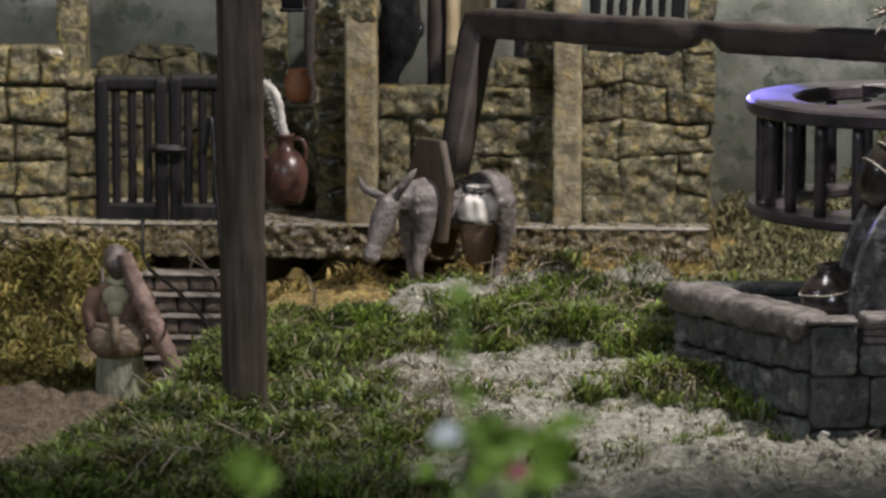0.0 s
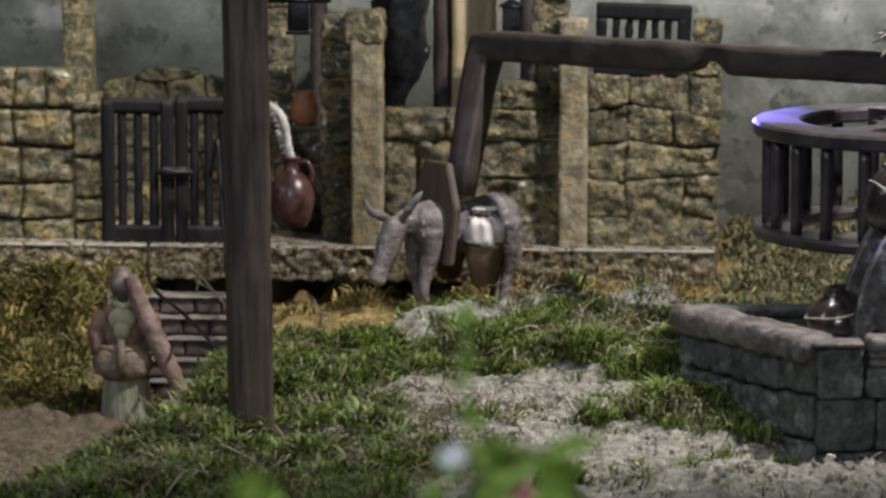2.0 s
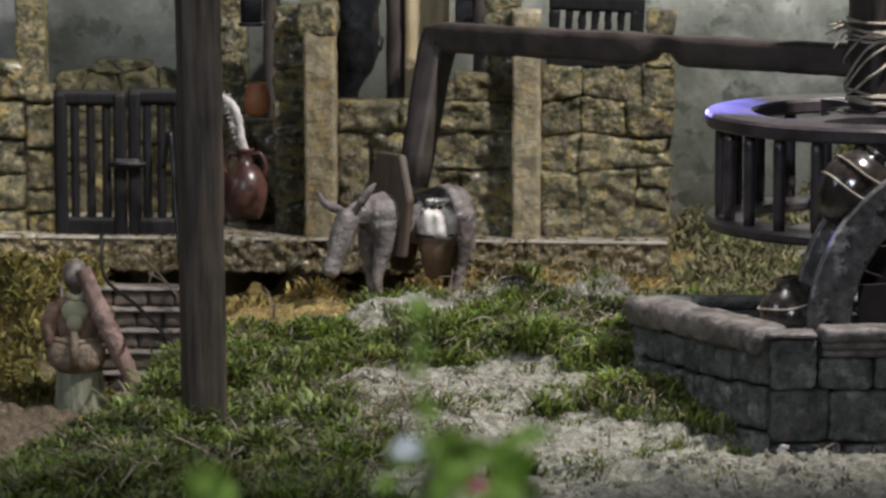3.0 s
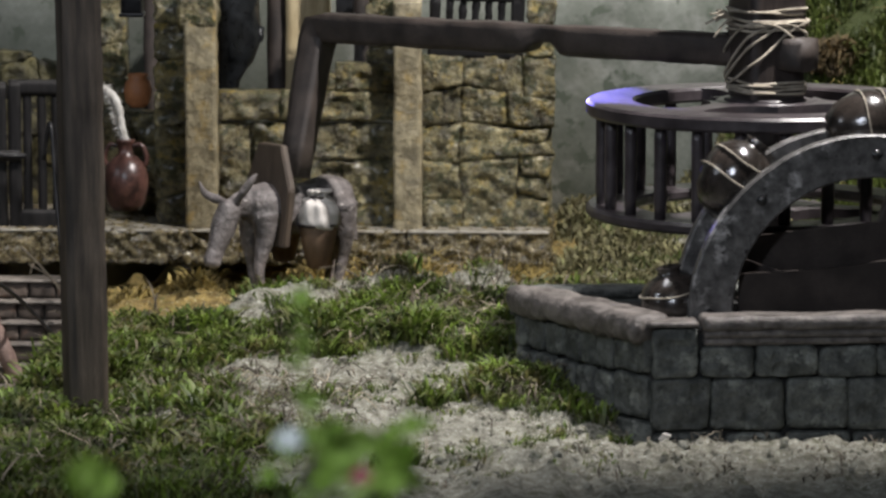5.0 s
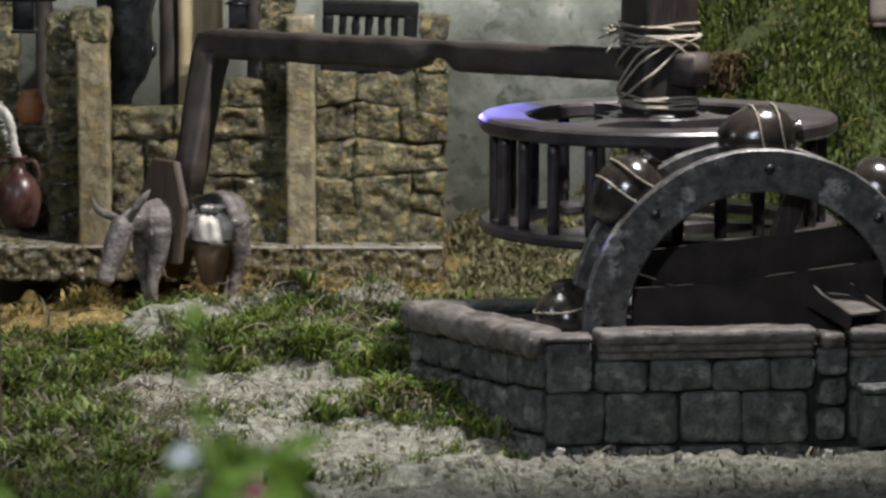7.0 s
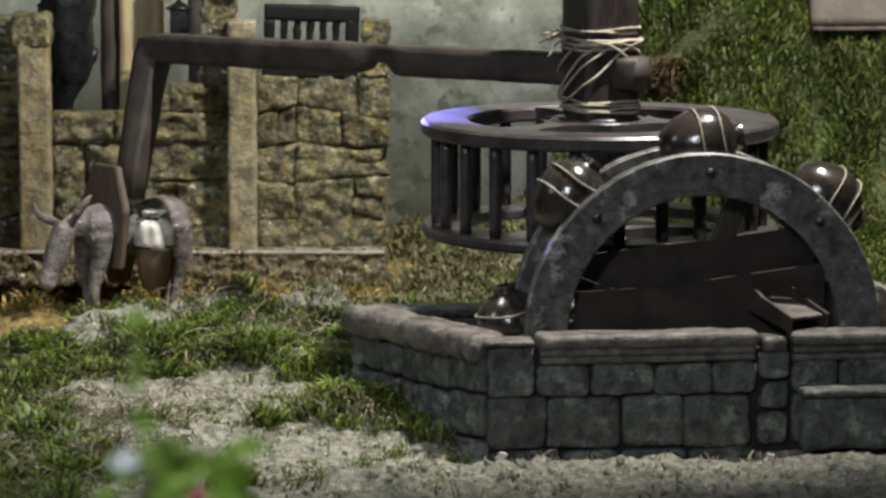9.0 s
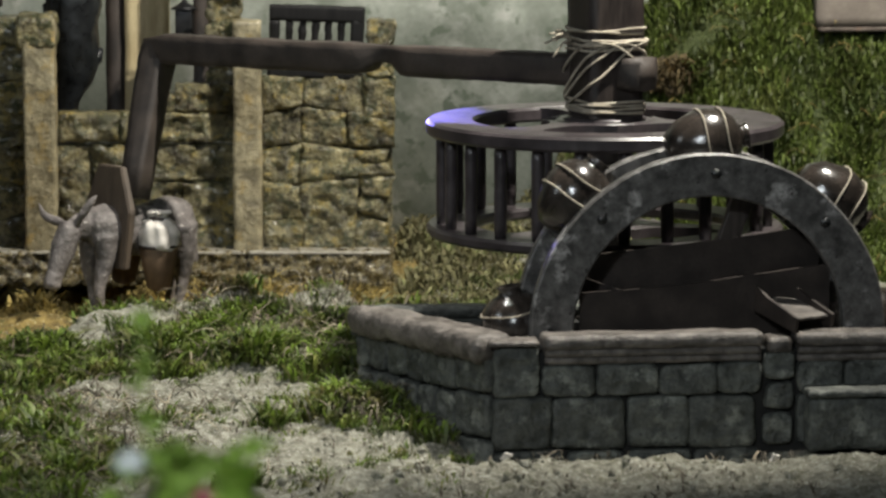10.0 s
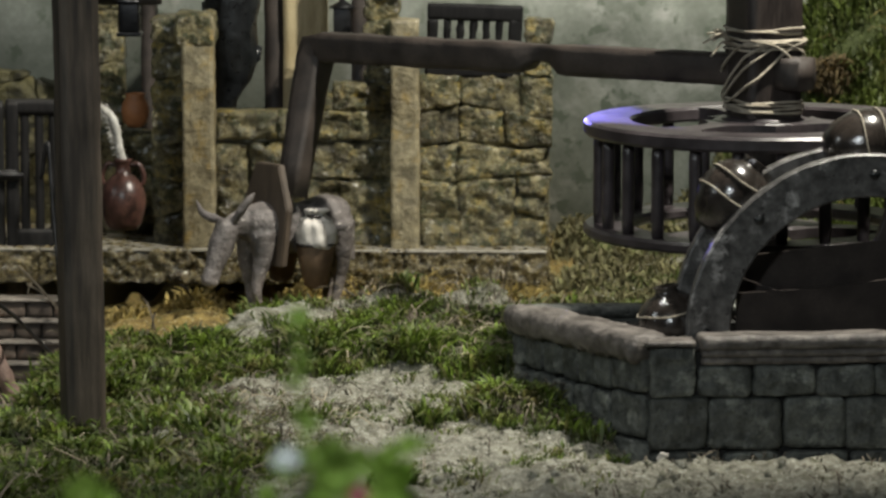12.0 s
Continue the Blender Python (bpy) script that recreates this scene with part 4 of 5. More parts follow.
def pannier(side):
    at = on_beast(-16, 58 * side, 58)
    t = thing("pannier", at, HEADING, label="brown tapered basket with a tied white sack on the donkey", category="basket", group="panniers")
    part("basket", lathe(bmesh.new(), [(12, 0), (22, 5), (33, 50), (38, 84), (35, 88), (30, 80)], 28), BASKET, t)
    bm = bmesh.new()
    prof = [(6, 78), (36, 82), (42, 96), (41, 112), (35, 127), (23, 138), (15, 142), (17, 147), (22, 152), (14, 155), (5, 150)]
    smooth = spline([(r, 0, z) for r, z in prof], 3)
    lathe(bm, [(max(2, p.x), p.z) for p in smooth], 48)
    for v in bm.verts:
        turn = math.atan2(v.co.y, v.co.x)
        fold = 3.6 * math.sin(7 * turn + 5 * noise.noise(v.co * 0.025)) * ease(92, 136, v.co.z) + 9 * fbm(v.co, 30, side + 4)
        v.co += Vector((v.co.x, v.co.y, 0)).normalized() * fold
        v.co.z += 5 * noise.noise(v.co * 0.04 + Vector((side, 4, 0)))
    part("sack", bm, WHITE_CLOTH, t, "crumpled white cloth sack tied at the neck")
    part("tie", tube(bmesh.new(), [(4 + 14 * math.cos(q * 0.3927), 4 * side + 13 * math.sin(q * 0.3927), 141 + 2 * math.sin(q)) for q in range(17)], 3.0, 6), DARK_WOOD, t, "dark cord round the neck of the sack")
    part("band", tube(bmesh.new(), [(39 * math.cos(q * 0.2618), 37 * math.sin(q * 0.2618), 87) for q in range(25)], 3.4, 6), DARK_WOOD, t, "dark rim of the basket")


pannier(-1)
pannier(1)


def jar_wheel():
    t = thing("jar_wheel", WHEEL_AT, 10, label="grey weathered wooden noria wheel carrying clay jars", category="wheel")
    up = Euler((radians(90), 0, 0)).to_matrix()
    for y, label in ((-42, "front wheel rim with black plugs drawn as peg holes"), (80, "rear wheel rim")):
        bm = annulus(bmesh.new(), WHEEL_R - 72, WHEEL_R, -13, 13, 80)
        bmesh.ops.rotate(bm, verts=bm.verts, matrix=up)
        for v in bm.verts:
            v.co += v.co.normalized() * 1.5 * fbm(v.co, 70, y)
        rim = part("rim", bm, WHEEL_WOOD, t, label, at=put(0, y, 0))
        crease(rim)
        # solid black plugs, barely proud of the rim, draw the dark of holes
        for i in range(8):
            a = radians(43 + 45 * i)
            part("peg_hole", lathe(bmesh.new(), [(9, -13.6), (9, 13.6)], 14, (272 * math.cos(a), 0, 272 * math.sin(a)), up), BLACK, rim)
    for i in range(8):
        a = radians(22.5 + 45 * i)
        part("crossbar", tube(bmesh.new(), [((WHEEL_R - 36) * math.cos(a), -40, (WHEEL_R - 36) * math.sin(a)), ((WHEEL_R - 36) * math.cos(a), 78, (WHEEL_R - 36) * math.sin(a))], 11, 10), DARK_WOOD, t)
    for i in range(2):
        part("spoke", box(bmesh.new(), (2 * WHEEL_R - 110, 20, 36), (0, 40, 0), 2, Euler((0, radians(20 + 90 * i), 0)).to_matrix()), DARK_WOOD, t, smooth=False)


jar_wheel()


def wheel_jar(deg):
    a = radians(deg)
    turn = radians(10)
    d = Vector((math.sin(a) * math.cos(turn), math.sin(a) * math.sin(turn), math.cos(a)))
    at = Vector(WHEEL_AT) + d * (WHEEL_R + 10) + Vector((-math.sin(turn), math.cos(turn), 0)) * 20
    t = thing("clay_jar", at, 10, label="glossy dark brown clay jar tied to the wheel with string", category="jar", group="jars of the wheel")
    rot = Euler((0, radians(deg + 78), 0)).to_matrix()
    prof = [(6, -72), (28, -68), (46, -48), (57, -16), (59, 6), (52, 34), (37, 50), (22, 57), (18, 65), (23, 70), (20, 71), (12, 63)]
    part("body", lathe(bmesh.new(), prof, 36, (0, 0, 0), rot), CLAY, t)
    for z, r in ((-8, 60), (28, 56)):
        bm = bmesh.new()
        pts = [rot @ Vector((r * math.cos(q * 0.2618), r * math.sin(q * 0.2618), z + 1.5 * math.sin(q))) for q in range(25)]
        tube(bm, pts, 1.6, 6)
        part("string", bm, STRING, t)


for k in range(8):
    wheel_jar(-88 + 45 * k)


def flume():
    t = thing("water_flume", (150, -385, 0), 9, label="rusty dark channel inside the wheel with a small spout", category="channel")

    def sheet(name, pts, thick, mat):
        bm = prism(bmesh.new(), pts, -thick / 2, thick / 2)
        for v in bm.verts:
            v.co = Vector((v.co.x, v.co.z, v.co.y))
        return part(name, bm, mat, t, smooth=False)

    sheet("front_board", [(-215, 60), (215, 60), (215, 290), (60, 271), (-60, 257), (-150, 252), (-215, 250)], 8, TIN).matrix_basis = put(0, -22, 0)
    sheet("back_board", [(-200, 60), (200, 60), (200, 350), (60, 330), (-200, 305)], 8, TIN).matrix_basis = put(10, 34, 0)
    part("channel_floor", box(bmesh.new(), (420, 60, 6), (0, 6, 200)), TIN, t, smooth=False)
    aim = Euler((radians(13), 0, radians(28))).to_matrix()
    spout = part("spout", box(bmesh.new(), (74, 96, 5), (140, -72, 222), 1, aim), COPING, t, "pale worn spout plate", smooth=False)
    for s in (-1, 1):
        bm = prism(bmesh.new(), [(-58, -18), (52, -16), (52, 26), (20, 16), (-58, 7)], -3, 3)
        for v in bm.verts:
            v.co = Vector((140, -72, 222)) + aim @ Vector((v.co.z + 40 * s, v.co.x, v.co.y))
        part("cheek", bm, TIN, spout, smooth=False)


flume()


# ---- the stone trough ----
# courses of the faces that are seen: lower and upper height, and joints along the face
FACING = {
    3: ((-44, 0, (1, 120, 225, 335, 450)), (2, 90, (1, 99, 222, 330, 442)), (91, 143, (82, 172, 278, 378, 452)), (91, 174, (1, 80)),
        (3, 58, (456, 506)), (62, 108, (456, 506)), (112, 160, (456, 506)), (3, 88, (512, 640, 750, 850)), (92, 146, (512, 590, 700, 850))),
    0: ((-40, 8, (4, 100, 205, 308)), (11, 86, (4, 70, 130, 192, 250, 308)), (90, 152, (4, 46, 100, 158, 212, 262, 308)), (-40, 16, (309, 405)), (20, 92, (309, 405)), (96, 166, (309, 405))),
}


def trough():
    t = thing("stone_trough", (0, 0, 0), label="dark grey stone trough with brown coping round the wheel", category="trough")
    rng = random.Random(17)
    n = len(TROUGH)
    for i in range(n):
        a, b = Vector(TROUGH[i]), Vector(TROUGH[(i + 1) % n])
        e = (b - a).normalized()
        out = Vector((-e.y, e.x))
        length = (b - a).length
        ang = math.degrees(math.atan2(e.y, e.x))
        mid = (a + b) / 2 - out * 34
        wall = part("wall_core", box(bmesh.new(), (length - (190 if i == 1 else 4), 56, 185), (0, 0, 0)), MORTAR, t, "black joints", at=put(mid.x, mid.y, 72, 0, 0, ang), smooth=False)
        # facing stones
        rows = FACING.get(i)
        if rows:
            polys = [[(p, lo + 26), (q, lo + 26), (q, hi + 26), (p, hi + 26)] for lo, hi, joints in rows for p, q in zip(joints, joints[1:])]
        else:
            polys = cells(length, 180, (120, 62), 1.15, 0.2, rng)
        for poly in polys:
            cx, cz = sum(p[0] for p in poly) / len(poly), sum(p[1] for p in poly) / len(poly)
            size = max(p[0] for p in poly) - min(p[0] for p in poly)
            k = 1 - (-1 if rows else 3) / max(30, size)
            if rows:
                poly = [(x + rng.uniform(-3, 3), z + rng.uniform(-3, 3)) for x, z in poly]
            bm = rubble_stone([((x - cx) * k, (z - cz) * k) for x, z in poly], 30, rng.random() * 40, 4.0 if rows else 6.0, 1 if rows else 0)
            p = b - e * cx + out * 4
            part("stone", bm, GREY_STONE, t, at=put(p.x, p.y, cz - 26, 0, 0, ang + 180))
        # coping slabs
        runs = {0: ((14, 400),), 1: ((-16, 284), (284, length + 16)), 2: ((-16, 284), (284, length + 16)),
                3: ((-16, 158), (162, 344), (350, 391), (396, 770), (774, length + 8))}[i]
        for x, x1 in runs:
            wide = {0: 68, 3: 62}.get(i, 44)
            x1 = min(x1, length + 16)
            p = a + e * ((x + x1) / 2) - out * (wide / 2 - 17)
            lift = rng.uniform(-1.5, 1.5)
            if i == 0:
                bm = rough_block((x1 - x + 20, 84, 46), 6, 3.5, rng.random() * 40, 19, 40, 70)
                for v in bm.verts:
                    v.co.z -= 3.0 * max(0.0, math.sin(v.co.x * 0.16 + 2 * noise.noise(v.co * 0.02))) * ease(0, -20, v.co.z)
                part("coping", bm, COPING, t, "thick rounded coping stone with a dripping edge", at=put(p.x - e.y * 6, p.y + e.x * 6, 172, 0, 0, ang))
            elif i == 3 and x > 770:
                part("coping", rough_block((x1 - x, wide, 9), 8, 1.6, 7, 3, 40), COPING, t, "thin flat corner slab", at=put(p.x, p.y, 182, 0, 0, ang))
            elif i == 3 and x1 - x < 50:
                part("coping", rough_block((x1 - x, wide - 6, 26), 7, 2.4, 9, 6, 30), COPING, t, "small worn joint stone", at=put(p.x, p.y, 172, 0, 0, ang))
            else:
                part("coping", rough_block((x1 - x - 2, wide, 24), 7, 2.4, rng.random() * 40, 10, 50, 60), COPING if i == 3 else GREY_STONE, t, "rounded coping slab", at=put(p.x, p.y, 181 + lift, 0, 0, ang))
                for wider, z in ((14, 163), (22, 150)):
                    part("coping_bed", rough_block((x1 - x - 10, wide - wider, 13), 9, 1.4, rng.random() * 40, 3, 60), COPING if i == 3 else GREY_STONE, t, "moulded course under the coping", at=put(p.x, p.y, z + lift, 0, 0, ang))


trough()


# ---- front post, figure, stick, cable ----
def front_post():
    t = thing("wooden_post", (-1159, -460, -90), label="dark square wooden post standing in the moss", category="post")
    ob = part("shaft", rough_block((67, 67, 1010), 12, 1.8, 4, 2.5, 120, 90), POST_WOOD, t, at=put(0, 0, 505, 0, -0.5, 19))


front_post()


def woman():
    """A painted clay figure seen from behind, one plain mesh."""
    bm = bmesh.new()
    S_, J, B, H, L, P = 0, 1, 2, 3, 4, 5
    before = 0

    def paint(k):
        nonlocal before
        bm.faces.ensure_lookup_table()
        for f in bm.faces[before:]:
            f.material_index = k
        before = len(bm.faces)

    rings = 54
    prof = [(40, 0), (43, 6), (41, 40), (38, 80), (32, 108)]
    verts = []
    for r, z in prof:
        verts.append([bm.verts.new(((r + 2.6 * math.sin(11 * 2 * math.pi * i / rings)) * math.cos(2 * math.pi * i / rings), 0.8 * r * math.sin(2 * math.pi * i / rings), z)) for i in range(rings)])
    for a, b in zip(verts, verts[1:]):
        for i in range(rings):
            bm.faces.new((a[i], a[(i + 1) % rings], b[(i + 1) % rings], b[i]))
    paint(S_)
    ball(bm, (0, 0, 158), (38, 28, 50))
    ball(bm, (0, 0, 192), (41, 25, 22))
    tube(bm, [(-38, 0, 196), (-50, -4, 160), (-44, -22, 126)], [15, 15, 12], 12)
    tube(bm, [(38, 0, 196), (50, -4, 176), (30, -20, 214)], [15, 14, 11], 12)
    paint(J)
    ball(bm, (-2, -22, 112), (53, 25, 33), None, 24)
    ball(bm, (-2, -26, 104), (48, 22, 24), None, 24)
    tube(bm, [(-50, -18, 138), (-2, -42, 134), (46, -18, 138)], [6, 7, 6], 8)
    tube(bm, [(-2, -36, 152), (0, -48, 128), (0, -46, 92)], [7, 8, 8], 10)
    paint(B)
    ball(bm, (-6, 4, 246), (22, 24, 28))
    ball(bm, (-2, -14, 240), (20, 18, 18))
    tube(bm, [(0, -6, 214), (-4, 0, 232)], [12, 12], 10)
    paint(H)
    ball(bm, (-2, -21, 186), (24, 11, 20))
    ball(bm, (-2, -25, 168), (15, 9, 18))
    tube(bm, [(-18, -14, 214), (0, -22, 207), (18, -14, 214)], [6, 7, 6], 8)
    paint(L)
    log = spline([(14, -32, 262), (36, -36, 205), (64, -30, 140), (104, -20, 50)], 14)
    tube(bm, log, [12 + 5 * math.sin(3.1 * k / len(log)) + 1.0 * noise.noise(Vector((k * 0.9, 1.7, 0))) for k in range(len(log))], 18, 0.22)
    paint(P)
    t = new("woman_figure", mesh_of("woman_figure", bm, [SKIRT, JACKET, TAN_BAG, HAIR, LIME_CLOTH, LOG_PINK]))
    t.matrix_basis = put(-1562, 700, -203) @ Matrix.Scale(1.17, 4)
    return tagged(t, "painted clay figure of a peasant with a bundle by the steps", "figurine")


woman()
stick = thing("thin_stake", (-1600, 760, -210), label="thin dark stake behind the figure", category="stake")
part("rod", tube(bmesh.new(), [(0, 0, 0), (-4, 0, 140), (-6, 0, 270)], 4, 6), DARK_WOOD, stick)
cable = thing("black_cable", (0, 0, 0), label="black cable hanging from the gate over the steps", category="cable")
part("strand", tube(bmesh.new(), spline([(-1560, 1010, 122), (-1560, 990, 118), (-1540, 900, 50), (-1439, 700, 18), (-1296, 300, -6), (-1240, 150, -4)], 8), 4, 6), IRON, cable)
cable = thing("black_cable", (0, 0, 0), label="short black cable hanging down from the gate", category="cable")
part("strand", tube(bmesh.new(), spline([(-1436, 1024, 260), (-1420, 1015, 336), (-1408, 990, 210), (-1396, 960, 110), (-1382, 900, 35), (-1370, 860, -20)], 8), 5, 6), IRON, cable)
for p, q in (((-1468, 900, 98), (-1368, 800, 15)), ((-1452, 905, 60), (-1378, 840, 22)), ((-1440, 900, 64), (-1448, 890, 40)), ((-1116, 700, 91), (-1050, 650, 46)), ((-890, 800, 108), (-783, 700, 92)), ((-573, 0, 18), (-510, -60, -6))):
    s = thing("dry_twig", p, label="pale dry twig leaning on the ground", category="twig", group="twigs")
    d = Vector(q) - Vector(p)
    part("stem", tube(bmesh.new(), spline([(0, 0, 0), d * 0.5 + Vector((0, 0, 5)), d], 5), [2, 2.4, 2.2, 2, 2, 2, 1.8, 1.5, 1.4, 1.2, 1], 6), GREY_TWIG, s)


# ---- moss, grass, stalks ----
def tufts(name, places, leaf, size, per, spread, label, seed, lean=0.8, width=0.14, category="moss"):
    """One joined field of short bent blades at the given places."""
    rng = np.random.default_rng(seed)
    places = np.repeat(np.asarray(places, float), per, axis=0)
    n = len(places)
    base = places + np.c_[rng.normal(0, spread, (n, 2)), np.full(n, -2.0)]
    ang = rng.uniform(0, 2 * np.pi, n)
    lush = [0.12 + 1.95 * max(0.0, min(1.0, 0.5 + 1.1 * noise.noise(Vector((x / 75, y / 75, seed))))) for x, y, z in places[::per]]
    clump = np.repeat(np.array(lush) * rng.uniform(0.7, 1.2, n // per), per)
    h = size * clump * rng.uniform(0.5, 1.3, n)
    tilt = lean * rng.uniform(0.1, 1, n) * h
    d = np.c_[np.cos(ang), np.sin(ang), np.zeros(n)]
    turn = ang + rng.uniform(-0.9, 0.9, n)
    side = np.c_[-np.sin(turn), np.cos(turn), np.zeros(n)] * (width * h[:, None] + 0.9)
    up = np.array([0, 0, 1.0])
    sway = d * np.cos(rng.uniform(-1, 1, n))[:, None] + side * rng.uniform(-0.2, 0.2, n)[:, None]
    low = base + sway * (tilt * 0.22)[:, None] + up * (h * 0.42)[:, None]
    mid = base + sway * (tilt * 0.58)[:, None] + up * (h * 0.78)[:, None]
    tip = base + sway * tilt[:, None] + up * (h * rng.uniform(0.55, 1.0, n))[:, None]
    v = np.stack([base - side * 0.5, base + side * 0.5, low + side, low - side, mid + side * 0.8, mid - side * 0.8, tip], 1).reshape(-1, 3) * U
    k = np.arange(n)[:, None] * 7
    data = bpy.data.meshes.new(name)
    loops = np.concatenate([k + np.array([0, 1, 2, 3]), k + np.array([3, 2, 4, 5]), k + np.array([5, 4, 6])], 1)
    data.vertices.add(len(v))
    data.vertices.foreach_set("co", v.ravel())
    data.loops.add(11 * n)
    data.loops.foreach_set("vertex_index", loops.ravel().astype(np.int32))
    data.polygons.add(3 * n)
    start = np.empty(3 * n, np.int32)
    start[0::3], start[1::3], start[2::3] = np.arange(n) * 11, np.arange(n) * 11 + 4, np.arange(n) * 11 + 8
    data.polygons.foreach_set("loop_start", start)
    data.update(calc_edges=True)
    data.materials.append(leaf)
    return tagged(new(name, data), label, category, kind="stuff")


def scatter(count, x0, x1, y0, y1, keep, seed):
    rng = random.Random(seed)
    out = []
    while len(out) < count:
        x, y = rng.uniform(x0, x1), rng.uniform(y0, y1)
        if rng.random() < keep(x, y):
            out.append((x, y, ground_height(x, y)))
    return out


def blob(x, y, cx, cy, rx, ry):
    return math.exp(-(((x - cx) / rx) ** 2 + ((y - cy) / ry) ** 2) * 1.2)


def lawn(x, y):
    if inside(x, y, TROUGH) > -12 or y > 940:
        return 0.0
    k = 0.55 + 0.9 * fbm((x, y, 0), 110, 5)
    k -= 2.0 * blob(x, y, -690, -140, 300, 230)
    k -= 1.15 * ease(-350, -520, y) * ease(-930, -600, x)
    k += 0.5 * (fbm((x, y, 0), 60, 8) if y < -300 else 0)
    k += 1.0 * blob(x, y, -390, -320, 130, 210)
    k += 0.5 * ease(-1000, -1200, x)
    k -= 1.5 * blob(x, y, -930, -520, 210, 330) * ease(-0.25, 0.25, fbm((x, y, 0), 80, 17))
    k += 0.5 * blob(x, y, -600, 230, 350, 160)
    k -= 2.4 * math.exp(-((y - track(x) + 12) / 44) ** 2) * ease(-1040, -940, x) * ease(-0.5, 0.0, fbm((x, y, 0), 70, 27))
    k -= 1.3 * ease(track(x) + 20, track(x) + 110, y) * (1 - 0.9 * blob(x, y, -690, 740, 90, 110) - 0.8 * blob(x, y, -940, 560, 80, 70))
    k *= 1 - ease(50, 130, crest(x, y))
    k *= ease(900, 700, y)
    return min(1.0, k) if k > 0.22 else 0.0


tufts("moss_field", scatter(14500, -1700, -150, -1150, 860, lawn, 1), MOSS_LEAF, 21, 20, 14, "short bright green moss and grass", 1, 1.4, 0.05)
tufts("moss_crumbs", scatter(520, -1080, -220, -950, 120, lambda x, y: (1 - lawn(x, y)) * ease(0.05, 0.5, fbm((x, y, 0), 45, 14)) * (inside(x, y, TROUGH) < -14), 9), MOSS_LEAF, 9, 7, 9, "tiny scraps of green and brown moss strewn on the sand", 9, 1.6, 0.07)
tufts("root_crumbs", scatter(500, -1080, 300, -950, 120, lambda x, y: (1 - lawn(x, y)) * (inside(x, y, TROUGH) < -14), 10), GREY_TWIG, 9, 4, 10, "short brown root scraps strewn on the sand", 10, 2.2, 0.05)
tufts("dry_stalks", scatter(2600, -1700, -150, -1150, 800, lambda x, y: 0.3 * lawn(x, y) + 0.4 * blob(x, y, -560, 380, 260, 160) , 2), GREY_TWIG, 24, 4, 16, "grey dry stalks among the moss", 2, 2.4, 0.018)
tufts("dry_moss_bank", scatter(3600, -2050, -1540, 770, 1010, lambda x, y: 0.35 + 0.6 * ease(-0.2, 0.3, fbm((x, y, 0), 40, 23)), 3), OLIVE_LEAF, 24, 10, 9, "olive brown moss bank below the plinth", 3, 1.1, 0.1)
tufts("straw_moss", scatter(2600, -1290, -340, 560, 985, lambda x, y: ease(-0.25, 0.25, fbm((x, y, 0), 70, 3)) * ease(track(x) + 20, track(x) + 120, y), 6), DRY_LEAF, 15, 8, 12, "yellow brown straw and dry moss below the plinth", 6, 1.6, 0.08)
tufts("olive_moss", scatter(4600, -440, 120, 600, 1700, lambda x, y: 0.9 if x > -375 or y < 800 else 0.0, 4), DULL_LEAF, 15, 8, 12, "olive moss behind the trough", 4, 1.0, 0.1)
tufts("hill_grass", scatter(15000, -60, 900, 940, 1660, lambda x, y: ease(-40, 160, x), 5), HILL_LEAF, 20, 12, 12, "lush green grass on the hillside", 5, 1.0, 0.06)


